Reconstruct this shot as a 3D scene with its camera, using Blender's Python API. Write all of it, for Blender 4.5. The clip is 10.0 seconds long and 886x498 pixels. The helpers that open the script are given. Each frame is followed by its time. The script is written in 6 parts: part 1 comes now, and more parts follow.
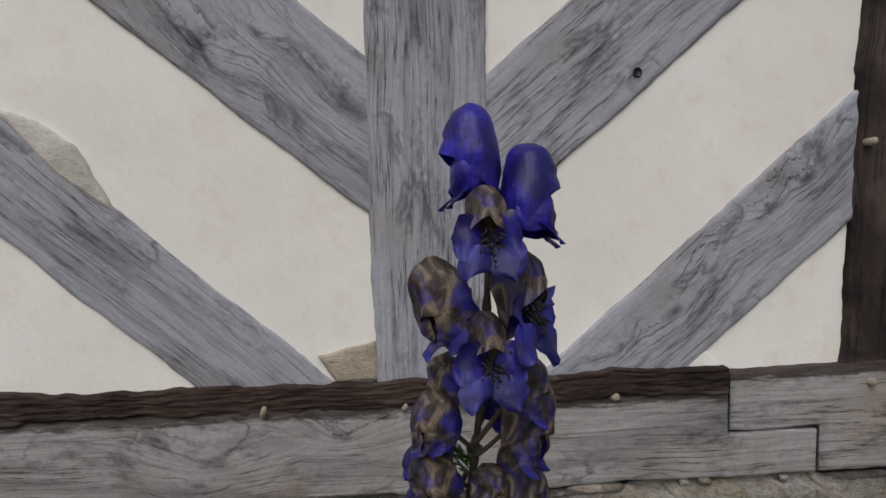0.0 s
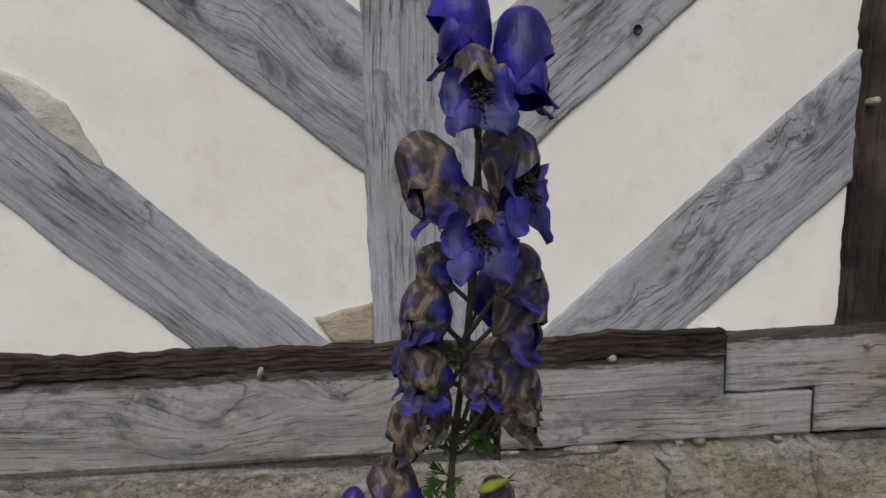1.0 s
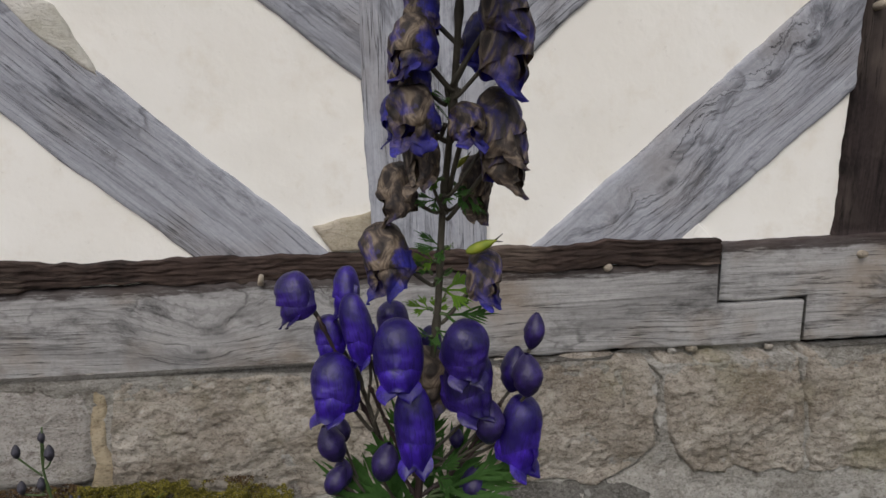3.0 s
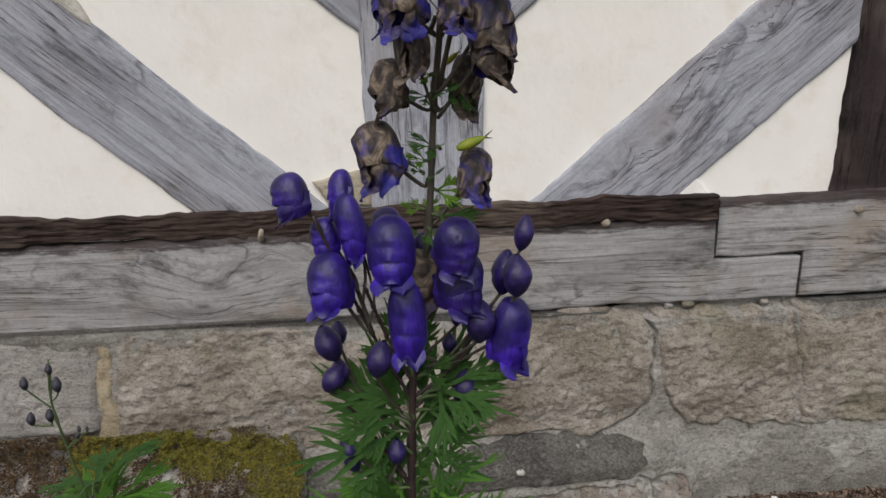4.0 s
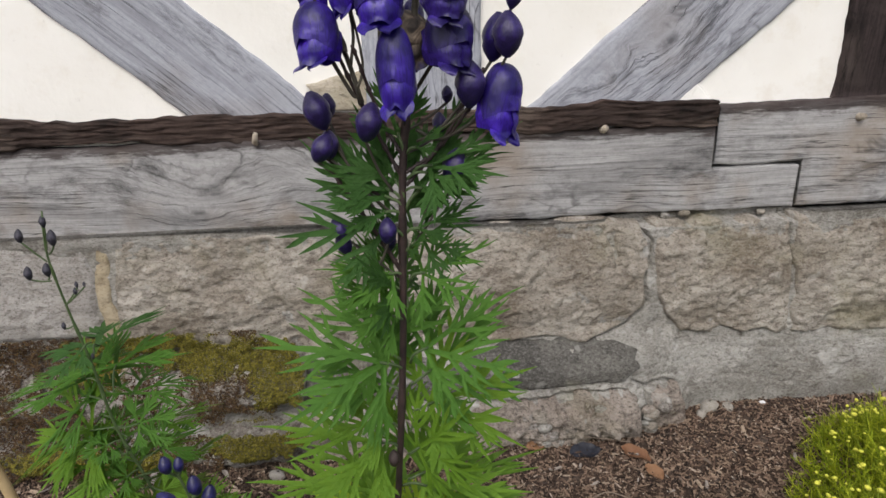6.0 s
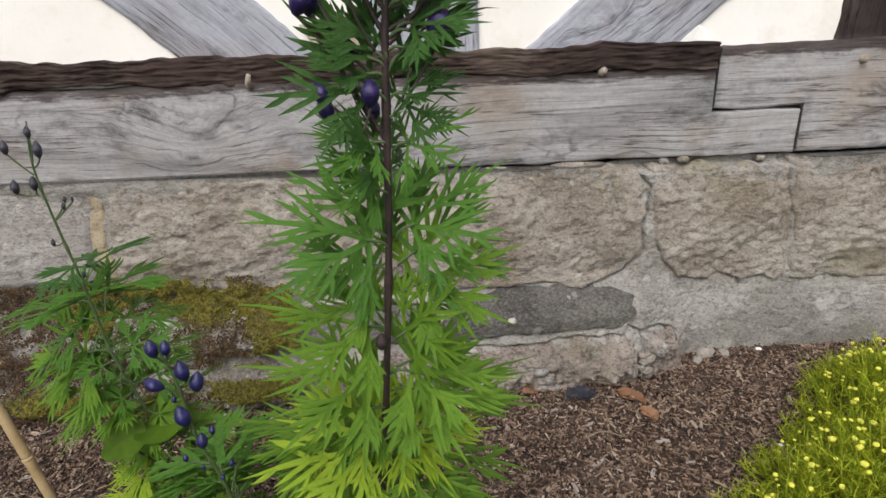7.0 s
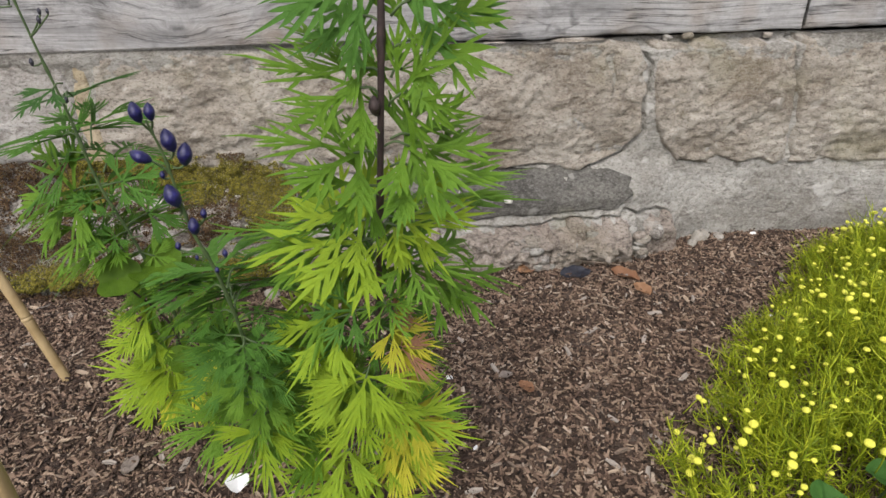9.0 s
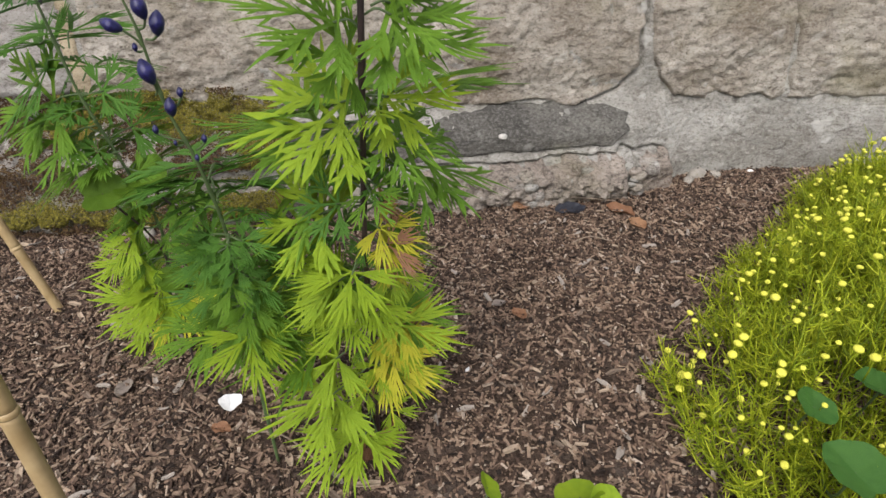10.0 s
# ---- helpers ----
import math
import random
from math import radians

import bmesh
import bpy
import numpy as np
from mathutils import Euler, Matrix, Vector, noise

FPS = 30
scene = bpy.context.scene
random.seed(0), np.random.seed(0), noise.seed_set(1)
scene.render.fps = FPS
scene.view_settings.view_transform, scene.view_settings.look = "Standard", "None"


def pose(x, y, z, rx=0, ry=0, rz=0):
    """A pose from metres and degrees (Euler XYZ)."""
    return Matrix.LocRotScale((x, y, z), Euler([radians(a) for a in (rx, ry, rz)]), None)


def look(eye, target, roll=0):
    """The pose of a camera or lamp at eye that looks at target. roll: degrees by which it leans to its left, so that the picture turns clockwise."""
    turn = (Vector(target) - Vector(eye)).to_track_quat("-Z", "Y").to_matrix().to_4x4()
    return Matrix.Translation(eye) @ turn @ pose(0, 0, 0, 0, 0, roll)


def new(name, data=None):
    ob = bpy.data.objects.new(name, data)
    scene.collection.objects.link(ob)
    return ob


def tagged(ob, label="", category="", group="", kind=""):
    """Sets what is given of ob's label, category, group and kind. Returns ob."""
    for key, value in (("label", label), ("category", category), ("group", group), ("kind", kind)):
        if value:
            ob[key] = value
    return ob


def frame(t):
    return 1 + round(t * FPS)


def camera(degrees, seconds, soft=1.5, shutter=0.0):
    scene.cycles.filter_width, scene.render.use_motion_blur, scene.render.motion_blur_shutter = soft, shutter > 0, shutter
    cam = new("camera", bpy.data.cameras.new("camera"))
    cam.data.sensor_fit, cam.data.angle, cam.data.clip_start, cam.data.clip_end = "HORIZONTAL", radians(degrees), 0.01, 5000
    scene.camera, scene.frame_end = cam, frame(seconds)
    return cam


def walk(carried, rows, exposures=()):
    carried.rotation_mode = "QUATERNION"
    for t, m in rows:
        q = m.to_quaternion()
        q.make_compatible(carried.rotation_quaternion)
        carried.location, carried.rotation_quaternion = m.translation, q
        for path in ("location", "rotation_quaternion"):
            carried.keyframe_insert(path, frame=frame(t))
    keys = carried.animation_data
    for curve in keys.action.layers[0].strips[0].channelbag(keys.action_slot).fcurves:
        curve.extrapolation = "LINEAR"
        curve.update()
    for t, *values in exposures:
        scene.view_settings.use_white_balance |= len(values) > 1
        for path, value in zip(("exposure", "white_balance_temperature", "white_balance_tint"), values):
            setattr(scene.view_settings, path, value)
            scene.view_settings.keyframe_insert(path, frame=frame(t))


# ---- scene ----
cam = camera(72.9, 10.0)
PATH = [
    (0, (0.48, 0.017, 0.994), (0.647, 2.004, 0.837), -1.1),
    (0.5, (0.476, 0.007, 0.972), (0.643, 1.991, 0.79), -1.0),
    (1, (0.483, 0.022, 0.96), (0.653, 2.002, 0.731), -1.1),
    (1.5, (0.485, 0.01, 0.937), (0.644, 1.986, 0.677), -1.2),
    (2, (0.486, 0.014, 0.928), (0.648, 1.982, 0.614), -1.2),
    (2.5, (0.484, 0.012, 0.905), (0.649, 1.973, 0.547), -1.2),
    (4, (0.487, -0.008, 0.856), (0.644, 1.923, 0.363), -1.4),
    (4.5, (0.483, -0.015, 0.832), (0.646, 1.905, 0.296), -1.2),
    (5, (0.481, -0.024, 0.807), (0.644, 1.886, 0.237), -1.3),
    (5.5, (0.483, -0.026, 0.791), (0.642, 1.871, 0.18), -1.3),
    (7, (0.493, -0.046, 0.713), (0.64, 1.81, -0.017), -1.6),
    (7.5, (0.489, -0.048, 0.688), (0.641, 1.784, -0.1), -1.4),
    (8, (0.482, -0.057, 0.658), (0.634, 1.753, -0.18), -1.4),
    (8.5, (0.491, -0.066, 0.64), (0.632, 1.719, -0.251), -1.6),
    (9, (0.488, -0.077, 0.617), (0.635, 1.68, -0.326), -1.4),
    (9.5, (0.493, -0.089, 0.588), (0.633, 1.642, -0.404), -1.6),
    (10, (0.494, -0.098, 0.564), (0.638, 1.601, -0.481), -1.6),
]
walk(cam, [(t, look(eye, target, roll)) for t, eye, target, roll in PATH],
     exposures=((0, -0.65), (1, -0.56), (2.5, -0.41), (4, -0.22), (4.5, -0.14), (5.5, 0.06), (7, 0.31), (8.5, 0.50), (10, 0.58)))


# ---- world and light: a bright overcast day ----
world = bpy.data.worlds.new("overcast_sky")
scene.world = world
world.use_nodes = True
wn = world.node_tree
wn.nodes.clear()
sky = wn.nodes.new("ShaderNodeTexSky")
sky.sky_type, sky.sun_disc = "NISHITA", False
sky.sun_elevation, sky.sun_rotation = radians(52), radians(200)
sky.air_density, sky.dust_density, sky.ozone_density = 1.0, 4.0, 1.0
pale = wn.nodes.new("ShaderNodeHueSaturation")
pale.inputs["Saturation"].default_value = 0.55
back = wn.nodes.new("ShaderNodeBackground")
back.inputs["Strength"].default_value = 0.15
wout = wn.nodes.new("ShaderNodeOutputWorld")
wn.links.new(sky.outputs[0], pale.inputs["Color"])
wn.links.new(pale.outputs[0], back.inputs["Color"])
wn.links.new(back.outputs[0], wout.inputs["Surface"])

sun = new("sun", bpy.data.lights.new("sun", "SUN"))
sun.data.energy, sun.data.angle, sun.data.color = 1.3, radians(40), (1.0, 0.97, 0.92)
sun.matrix_world = look((-0.6, -3.0, 4.4), (0.4, 0.8, 0.0))


# ---- materials ----
def mat(name):
    m = bpy.data.materials.new(name)
    m.use_nodes = True
    nt = m.node_tree
    return m, nt, nt.nodes["Principled BSDF"]


def node(nt, kind, **values):
    n = nt.nodes.new(kind)
    for key, value in values.items():
        n.inputs[key].default_value = value
    return n


def coords(nt, scale=(1, 1, 1), space="Object"):
    tc = nt.nodes.new("ShaderNodeTexCoord")
    mp = nt.nodes.new("ShaderNodeMapping")
    mp.inputs["Scale"].default_value = scale
    nt.links.new(tc.outputs[space], mp.inputs["Vector"])
    return mp.outputs[0]


def noise_of(nt, vec, scale, detail=6.0, rough=0.6, distort=0.0):
    n = node(nt, "ShaderNodeTexNoise", Scale=scale, Detail=detail, Roughness=rough, Distortion=distort)
    nt.links.new(vec, n.inputs["Vector"])
    return n.outputs[0]


def ramp(nt, fac, *stops):
    r = nt.nodes.new("ShaderNodeValToRGB")
    els = r.color_ramp.elements
    while len(els) < len(stops):
        els.new(0.5)
    for e, (p, c) in zip(els, stops):
        e.position = p
        e.color = (*c, 1) if len(c) == 3 else (c[0], c[0], c[0], 1)
    nt.links.new(fac, r.inputs[0])
    return r.outputs[0]


def mix(nt, fac, a, b, how="MIX"):
    m = nt.nodes.new("ShaderNodeMix")
    m.data_type, m.blend_type = "RGBA", how
    for sock, v in ((m.inputs[0], fac), (m.inputs[6], a), (m.inputs[7], b)):
        if isinstance(v, bpy.types.NodeSocket):
            nt.links.new(v, sock)
        elif isinstance(v, (int, float)):
            sock.default_value = v
        else:
            sock.default_value = (*v, 1)
    return m.outputs[2]


def bump(nt, bsdf, height, strength, distance, under=None):
    b = node(nt, "ShaderNodeBump", Strength=strength, Distance=distance)
    nt.links.new(height, b.inputs["Height"])
    if under is not None:
        nt.links.new(under, b.inputs["Normal"])
    nt.links.new(b.outputs[0], bsdf.inputs["Normal"])
    return b.outputs[0]


def wood(name, light, mid, dark, streaks=0.5, warm=(0.30, 0.25, 0.19), warmth=0.35, knots=(), stain=None):
    """Weathered oak; the grain runs along the object's own x."""
    m, nt, p = mat(name)
    wob = noise_of(nt, coords(nt, (1.2, 1, 3)), 2.0, 1, 0.4)
    tc = nt.nodes.new("ShaderNodeTexCoord")
    add = nt.nodes.new("ShaderNodeVectorMath")
    add.operation = "MULTIPLY_ADD"
    comb = nt.nodes.new("ShaderNodeCombineXYZ")
    # sparse knots push the grain aside
    vor = nt.nodes.new("ShaderNodeTexVoronoi")
    vor.inputs["Scale"].default_value = 1.5
    nt.links.new(coords(nt, (1.0, 0.2, 2.0)), vor.inputs["Vector"])
    near = ramp(nt, vor.outputs["Distance"], (0.0, (1,)), (0.10, (0.75,)), (0.28, (0.0,)))
    core = ramp(nt, vor.outputs["Distance"], (0.02, (0.8,)), (0.06, (0.0,)))
    for kx, kz, kr in knots:
        tk = nt.nodes.new("ShaderNodeTexCoord")
        off = nt.nodes.new("ShaderNodeVectorMath")
        off.operation = "SUBTRACT"
        off.inputs[1].default_value = (kx, 0, kz)
        nt.links.new(tk.outputs["Object"], off.inputs[0])
        sq = nt.nodes.new("ShaderNodeVectorMath")
        sq.operation = "MULTIPLY"
        sq.inputs[1].default_value = (0.45 / kr, 0, 1.0 / kr)
        nt.links.new(off.outputs[0], sq.inputs[0])
        ln = nt.nodes.new("ShaderNodeVectorMath")
        ln.operation = "LENGTH"
        nt.links.new(sq.outputs[0], ln.inputs[0])
        half = nt.nodes.new("ShaderNodeMath")
        half.operation = "MULTIPLY_ADD"
        nt.links.new(ln.outputs["Value"], half.inputs[0])
        half.inputs[1].default_value = 0.25
        ragged = noise_of(nt, tk.outputs["Object"], 45.0, 4, 0.6)
        bias = nt.nodes.new("ShaderNodeMath")
        bias.operation = "MULTIPLY_ADD"
        bias.inputs[1].default_value, bias.inputs[2].default_value = 0.3, -0.15
        nt.links.new(ragged, bias.inputs[0])
        nt.links.new(bias.outputs[0], half.inputs[2])
        near = mix(nt, 1.0, near, ramp(nt, half.outputs[0], (0.0, (1,)), (0.35, (0.6,)), (1.0, (0.0,))), "LIGHTEN")
        core = mix(nt, 1.0, core, ramp(nt, half.outputs[0], (0.02, (0.7,)), (0.17, (0.0,))), "LIGHTEN")
    both = nt.nodes.new("ShaderNodeMath")
    both.operation = "MULTIPLY_ADD"
    nt.links.new(near, both.inputs[0])
    both.inputs[1].default_value = 1.5
    nt.links.new(wob, both.inputs[2])
    nt.links.new(both.outputs[0], comb.inputs[2])
    nt.links.new(comb.outputs[0], add.inputs[0])
    add.inputs[1].default_value = (0, 0, 0.035)
    nt.links.new(tc.outputs["Object"], add.inputs[2])

    def grain(sc, scale, detail, rough=0.6):
        mp = nt.nodes.new("ShaderNodeMapping")
        mp.inputs["Scale"].default_value = sc
        nt.links.new(add.outputs[0], mp.inputs["Vector"])
        return noise_of(nt, mp.outputs[0], scale, detail, rough)

    fine = grain((0.55, 6, 34), 9.0, 8, 0.7)
    micro = noise_of(nt, coords(nt), 95.0, 8, 0.75)
    broad = grain((1.5, 2, 5), 3.0, 10, 0.76)
    slit = grain((0.30, 4, 13), 5.0, 5, 0.55)
    patch = noise_of(nt, coords(nt), 5.0, 4, 0.55)
    # growth rings, cut lengthwise
    mp = nt.nodes.new("ShaderNodeMapping")
    mp.inputs["Scale"].default_value = (0.16, 0.6, 1.0)
    nt.links.new(add.outputs[0], mp.inputs["Vector"])
    wave = node(nt, "ShaderNodeTexWave", Scale=22.0, Distortion=9.0, Detail=5.0)
    wave.inputs["Detail Scale"].default_value = 1.6
    wave.inputs["Detail Roughness"].default_value = 0.62
    wave.bands_direction = "Z"
    nt.links.new(mp.outputs[0], wave.inputs["Vector"])
    rings = wave.outputs["Fac"]
    col = ramp(nt, fine, (0.32, tuple(0.6 * q + 0.4 * w for q, w in zip(mid, light))), (0.62, light))
    col = mix(nt, ramp(nt, micro, (0.34, (0.4,)), (0.52, (0.0,))), col, mid)
    col = mix(nt, ramp(nt, rings, (0.03, (0.16,)), (0.30, (0.0,))), col, tuple(0.5 * (q + w) for q, w in zip(dark, mid)))
    col = mix(nt, ramp(nt, broad, (0.52, (0,)), (0.66, (streaks,))), col, dark)
    col = mix(nt, ramp(nt, patch, (0.50, (0,)), (0.68, (warmth,))), col, warm)
    col = mix(nt, ramp(nt, broad, (0.30, (0.5,)), (0.44, (0,))), col, tuple(min(0.66, c * 1.25) for c in light))
    cracks = ramp(nt, slit, (0.490, (0,)), (0.5, (1,)), (0.510, (0,)))
    col = mix(nt, ramp(nt, mix(nt, 1.0, cracks, ramp(nt, patch, (0.42, (0,)), (0.55, (1,))), "MULTIPLY"), (0.0, (0,)), (1.0, (0.85,))), col, tuple(c * 0.25 for c in dark))
    col = mix(nt, core, col, tuple(c * 0.5 for c in dark))
    # branching dark checks in loose patches
    check = noise_of(nt, coords(nt, (0.8, 0.3, 1.7)), 7.5, 3, 0.5, 1.1)
    where = noise_of(nt, coords(nt, (1.0, 0.3, 2.0)), 4.2, 3, 0.55)
    lines = ramp(nt, check, (0.425, (0,)), (0.497, (1,)), (0.545, (0,)))
    col = mix(nt, mix(nt, 1.0, lines, ramp(nt, where, (0.50, (0,)), (0.64, (0.58,))), "MULTIPLY"), col, tuple(0.7 * q for q in dark))
    # long soft weather stains, and a rotted upper edge where a beam has one
    long_ = noise_of(nt, coords(nt, (0.8, 1, 7.5)), 2.6, 7, 0.66, 0.7)
    col = mix(nt, ramp(nt, long_, (0.50, (0,)), (0.70, (0.62,))), col, tuple(0.55 * q + 0.45 * w for q, w in zip(dark, mid)))
    if stain:
        sep = nt.nodes.new("ShaderNodeSeparateXYZ")
        nt.links.new(tc.outputs["Object"], sep.inputs[0])
        rag = nt.nodes.new("ShaderNodeMath")
        rag.operation = "MULTIPLY_ADD"
        nt.links.new(noise_of(nt, coords(nt, (1.2, 1, 9)), 9.0, 8, 0.75), rag.inputs[0])
        rag.inputs[1].default_value = 0.085
        nt.links.new(sep.outputs[2], rag.inputs[2])
        col = mix(nt, ramp(nt, rag.outputs[0], (stain[0], (0,)), (stain[0] + 0.010, (0.8,)), (stain[0] + 0.04, (0.95,))), col, stain[1])
    nt.links.new(col, p.inputs["Base Color"])
    p.inputs["Roughness"].default_value = 0.85
    p.inputs["Specular IOR Level"].default_value = 0.2
    n1 = bump(nt, p, fine, 0.25, 0.0012)
    n1 = bump(nt, p, rings, 0.15, 0.001, n1)
    n1 = bump(nt, p, micro, 0.35, 0.001, n1)
    n2 = bump(nt, p, broad, 0.3, 0.003, n1)
    inv = nt.nodes.new("ShaderNodeMath")
    inv.operation = "SUBTRACT"
    inv.inputs[0].default_value = 1.0
    nt.links.new(cracks, inv.inputs[1])
    bump(nt, p, inv.outputs[0], 0.6, 0.003, n2)
    return m


def oak(knots=()):
    return wood("weathered_grey_oak", (0.42, 0.432, 0.482), (0.24, 0.248, 0.285), (0.055, 0.056, 0.068), 0.85, (0.24, 0.215, 0.20), 0.45, knots)
OAK = oak()


def oak_sill(knots=(), top=0.119):
    return wood("weathered_sill_oak", (0.415, 0.408, 0.410), (0.19, 0.185, 0.185), (0.040, 0.037, 0.038), 0.8, (0.25, 0.195, 0.145), 0.6, knots, (top, (0.035, 0.022, 0.020)))
OAK_SILL = oak_sill(top=0.158)
OAK_DARK = wood("dark_stained_oak", (0.045, 0.033, 0.032), (0.010, 0.007, 0.007), (0.003, 0.002, 0.002), 0.9, (0.13, 0.105, 0.09), 0.5)
OAK_ROT = wood("rotted_dark_oak", (0.075, 0.051, 0.043), (0.012, 0.008, 0.007), (0.005, 0.004, 0.004), 0.9, (0.17, 0.135, 0.11), 0.45)
OAK_PEG = wood("bleached_peg_oak", (0.42, 0.37, 0.30), (0.30, 0.25, 0.20), (0.16, 0.13, 0.1), 0.3)


def plaster_material():
    m, nt, p = mat("limewashed_plaster")
    v = coords(nt)
    big, small = noise_of(nt, v, 3.0, 5, 0.55), noise_of(nt, v, 60, 5, 0.6)
    mott = noise_of(nt, v, 14, 6, 0.65)
    col = ramp(nt, big, (0.35, (0.80, 0.775, 0.725)), (0.65, (0.86, 0.845, 0.81)))
    col = mix(nt, ramp(nt, mott, (0.54, (0,)), (0.76, (0.6,))), col, (0.71, 0.655, 0.57))
    col = mix(nt, ramp(nt, small, (0.66, (0,)), (0.78, (0.35,))), col, (0.5, 0.47, 0.42))
    nt.links.new(col, p.inputs["Base Color"])
    p.inputs["Roughness"].default_value = 0.9
    n1 = bump(nt, p, big, 0.4, 0.03)
    n1 = bump(nt, p, mott, 0.4, 0.006, n1)
    bump(nt, p, small, 0.25, 0.0015, n1)
    return m


PLASTER = plaster_material()


def stone_material(name, a, b, dark, pale, lichen=0.3, relief=0.6, scale=1.0):
    m, nt, p = mat(name)
    v = coords(nt, (scale, scale, scale * 1.5), "Object")
    big, med = noise_of(nt, v, 6, 6, 0.6), noise_of(nt, v, 34, 8, 0.7, 0.4)
    fine = noise_of(nt, v, 160, 6, 0.7)
    col = ramp(nt, big, (0.35, a), (0.65, b))
    strata = noise_of(nt, coords(nt, (scale, scale, scale * 3.2)), 26, 8, 0.72, 0.8)
    # dark fills the low spots of the bump, painting shade into pits and crevices
    col = mix(nt, ramp(nt, med, (0.36, (0.6,)), (0.48, (0,))), col, dark)
    col = mix(nt, ramp(nt, strata, (0.37, (0.5,)), (0.47, (0,))), col, dark)
    col = mix(nt, ramp(nt, fine, (0.5, (0,)), (0.75, (lichen,))), col, pale)
    col = mix(nt, ramp(nt, fine, (0.36, (0.7,)), (0.46, (0,))), col, dark)
    spots = noise_of(nt, coords(nt), 22, 4, 0.5)
    col = mix(nt, ramp(nt, spots, (0.62, (0,)), (0.68, (lichen,))), col, pale)
    green = noise_of(nt, coords(nt), 4.0, 4, 0.6)
    col = mix(nt, ramp(nt, green, (0.54, (0,)), (0.72, (0.4,))), col, (0.19, 0.18, 0.075))
    nt.links.new(col, p.inputs["Base Color"])
    p.inputs["Roughness"].default_value = 0.92
    p.inputs["Specular IOR Level"].default_value = 0.2
    n1 = bump(nt, p, med, relief, 0.014)
    n1 = bump(nt, p, strata, relief, 0.010, n1)
    bump(nt, p, fine, 0.6, 0.003, n1)
    return m


STONE = stone_material("grey_brown_sandstone", (0.235, 0.197, 0.155), (0.465, 0.425, 0.372), (0.10, 0.078, 0.06), (0.56, 0.53, 0.49), 0.45, 0.8)
STONE_PALE = stone_material("pale_grey_sandstone", (0.36, 0.335, 0.31), (0.52, 0.50, 0.48), (0.14, 0.12, 0.10), (0.6, 0.58, 0.56), 0.45, 0.8)
CEMENT = stone_material("grey_cement", (0.235, 0.22, 0.195), (0.42, 0.405, 0.375), (0.12, 0.105, 0.09), (0.54, 0.525, 0.50), 0.6, 0.7)
CEMENT_DARK = stone_material("damp_dark_cement", (0.070, 0.066, 0.060), (0.155, 0.147, 0.132), (0.038, 0.035, 0.032), (0.36, 0.35, 0.33), 0.5, 0.5)
PALE = stone_material("pale_lime_chip", (0.55, 0.53, 0.49), (0.65, 0.63, 0.6), (0.4, 0.38, 0.35), (0.7, 0.69, 0.66), 0.2, 0.3)
LEDGE = stone_material("lichened_ledge_stone", (0.20, 0.17, 0.14), (0.42, 0.39, 0.36), (0.05, 0.036, 0.03), (0.64, 0.62, 0.59), 0.75, 1.0)
RUBBLE = stone_material("rough_conglomerate", (0.265, 0.215, 0.18), (0.45, 0.39, 0.34), (0.05, 0.040, 0.035), (0.58, 0.54, 0.50), 0.5, 1.0)


def soil_material():
    m, nt, p = mat("dark_bark_mulch_soil")
    v = coords(nt)
    a, b, c = noise_of(nt, v, 9, 5, 0.6), noise_of(nt, v, 120, 6, 0.7), noise_of(nt, v, 420, 4, 0.7)
    col = ramp(nt, b, (0.3, (0.028, 0.019, 0.015)), (0.7, (0.115, 0.080, 0.060)))
    col = mix(nt, ramp(nt, a, (0.45, (0,)), (0.65, (0.5,))), col, (0.15, 0.122, 0.108))
    col = mix(nt, ramp(nt, c, (0.6, (0,)), (0.75, (0.5,))), col, (0.2, 0.16, 0.13))
    nt.links.new(col, p.inputs["Base Color"])
    p.inputs["Roughness"].default_value = 0.95
    p.inputs["Specular IOR Level"].default_value = 0.15
    n1 = bump(nt, p, b, 0.8, 0.01)
    bump(nt, p, c, 0.6, 0.004, n1)
    return m


SOIL = soil_material()


def island_material(name, *stops, rough=0.85, grain=220.0, through_light=0.0):
    """A colour of its own for each loose piece of one mesh."""
    m, nt, p = mat(name)
    g = nt.nodes.new("ShaderNodeNewGeometry")
    col = ramp(nt, g.outputs["Random Per Island"], *stops)
    fine = noise_of(nt, coords(nt), grain, 5, 0.65)
    col = mix(nt, ramp(nt, fine, (0.35, (0.45,)), (0.6, (0,))), col, tuple(c * 0.45 for c in stops[0][1]))
    nt.links.new(col, p.inputs["Base Color"])
    p.inputs["Roughness"].default_value = rough
    p.inputs["Specular IOR Level"].default_value = 0.25
    bump(nt, p, fine, 0.4, 0.001)
    if through_light:
        thin(nt, p, col, through_light)
    return m


def thin(nt, p, col, share):
    """Lets light pass through a thin leaf or petal."""
    tr = nt.nodes.new("ShaderNodeBsdfTranslucent")
    ms = nt.nodes.new("ShaderNodeMixShader")
    ms.inputs[0].default_value = share
    out = nt.nodes["Material Output"]
    if isinstance(col, bpy.types.NodeSocket):
        nt.links.new(col, tr.inputs["Color"])
    nt.links.new(p.outputs[0], ms.inputs[1])
    nt.links.new(tr.outputs[0], ms.inputs[2])
    nt.links.new(ms.outputs[0], out.inputs["Surface"])


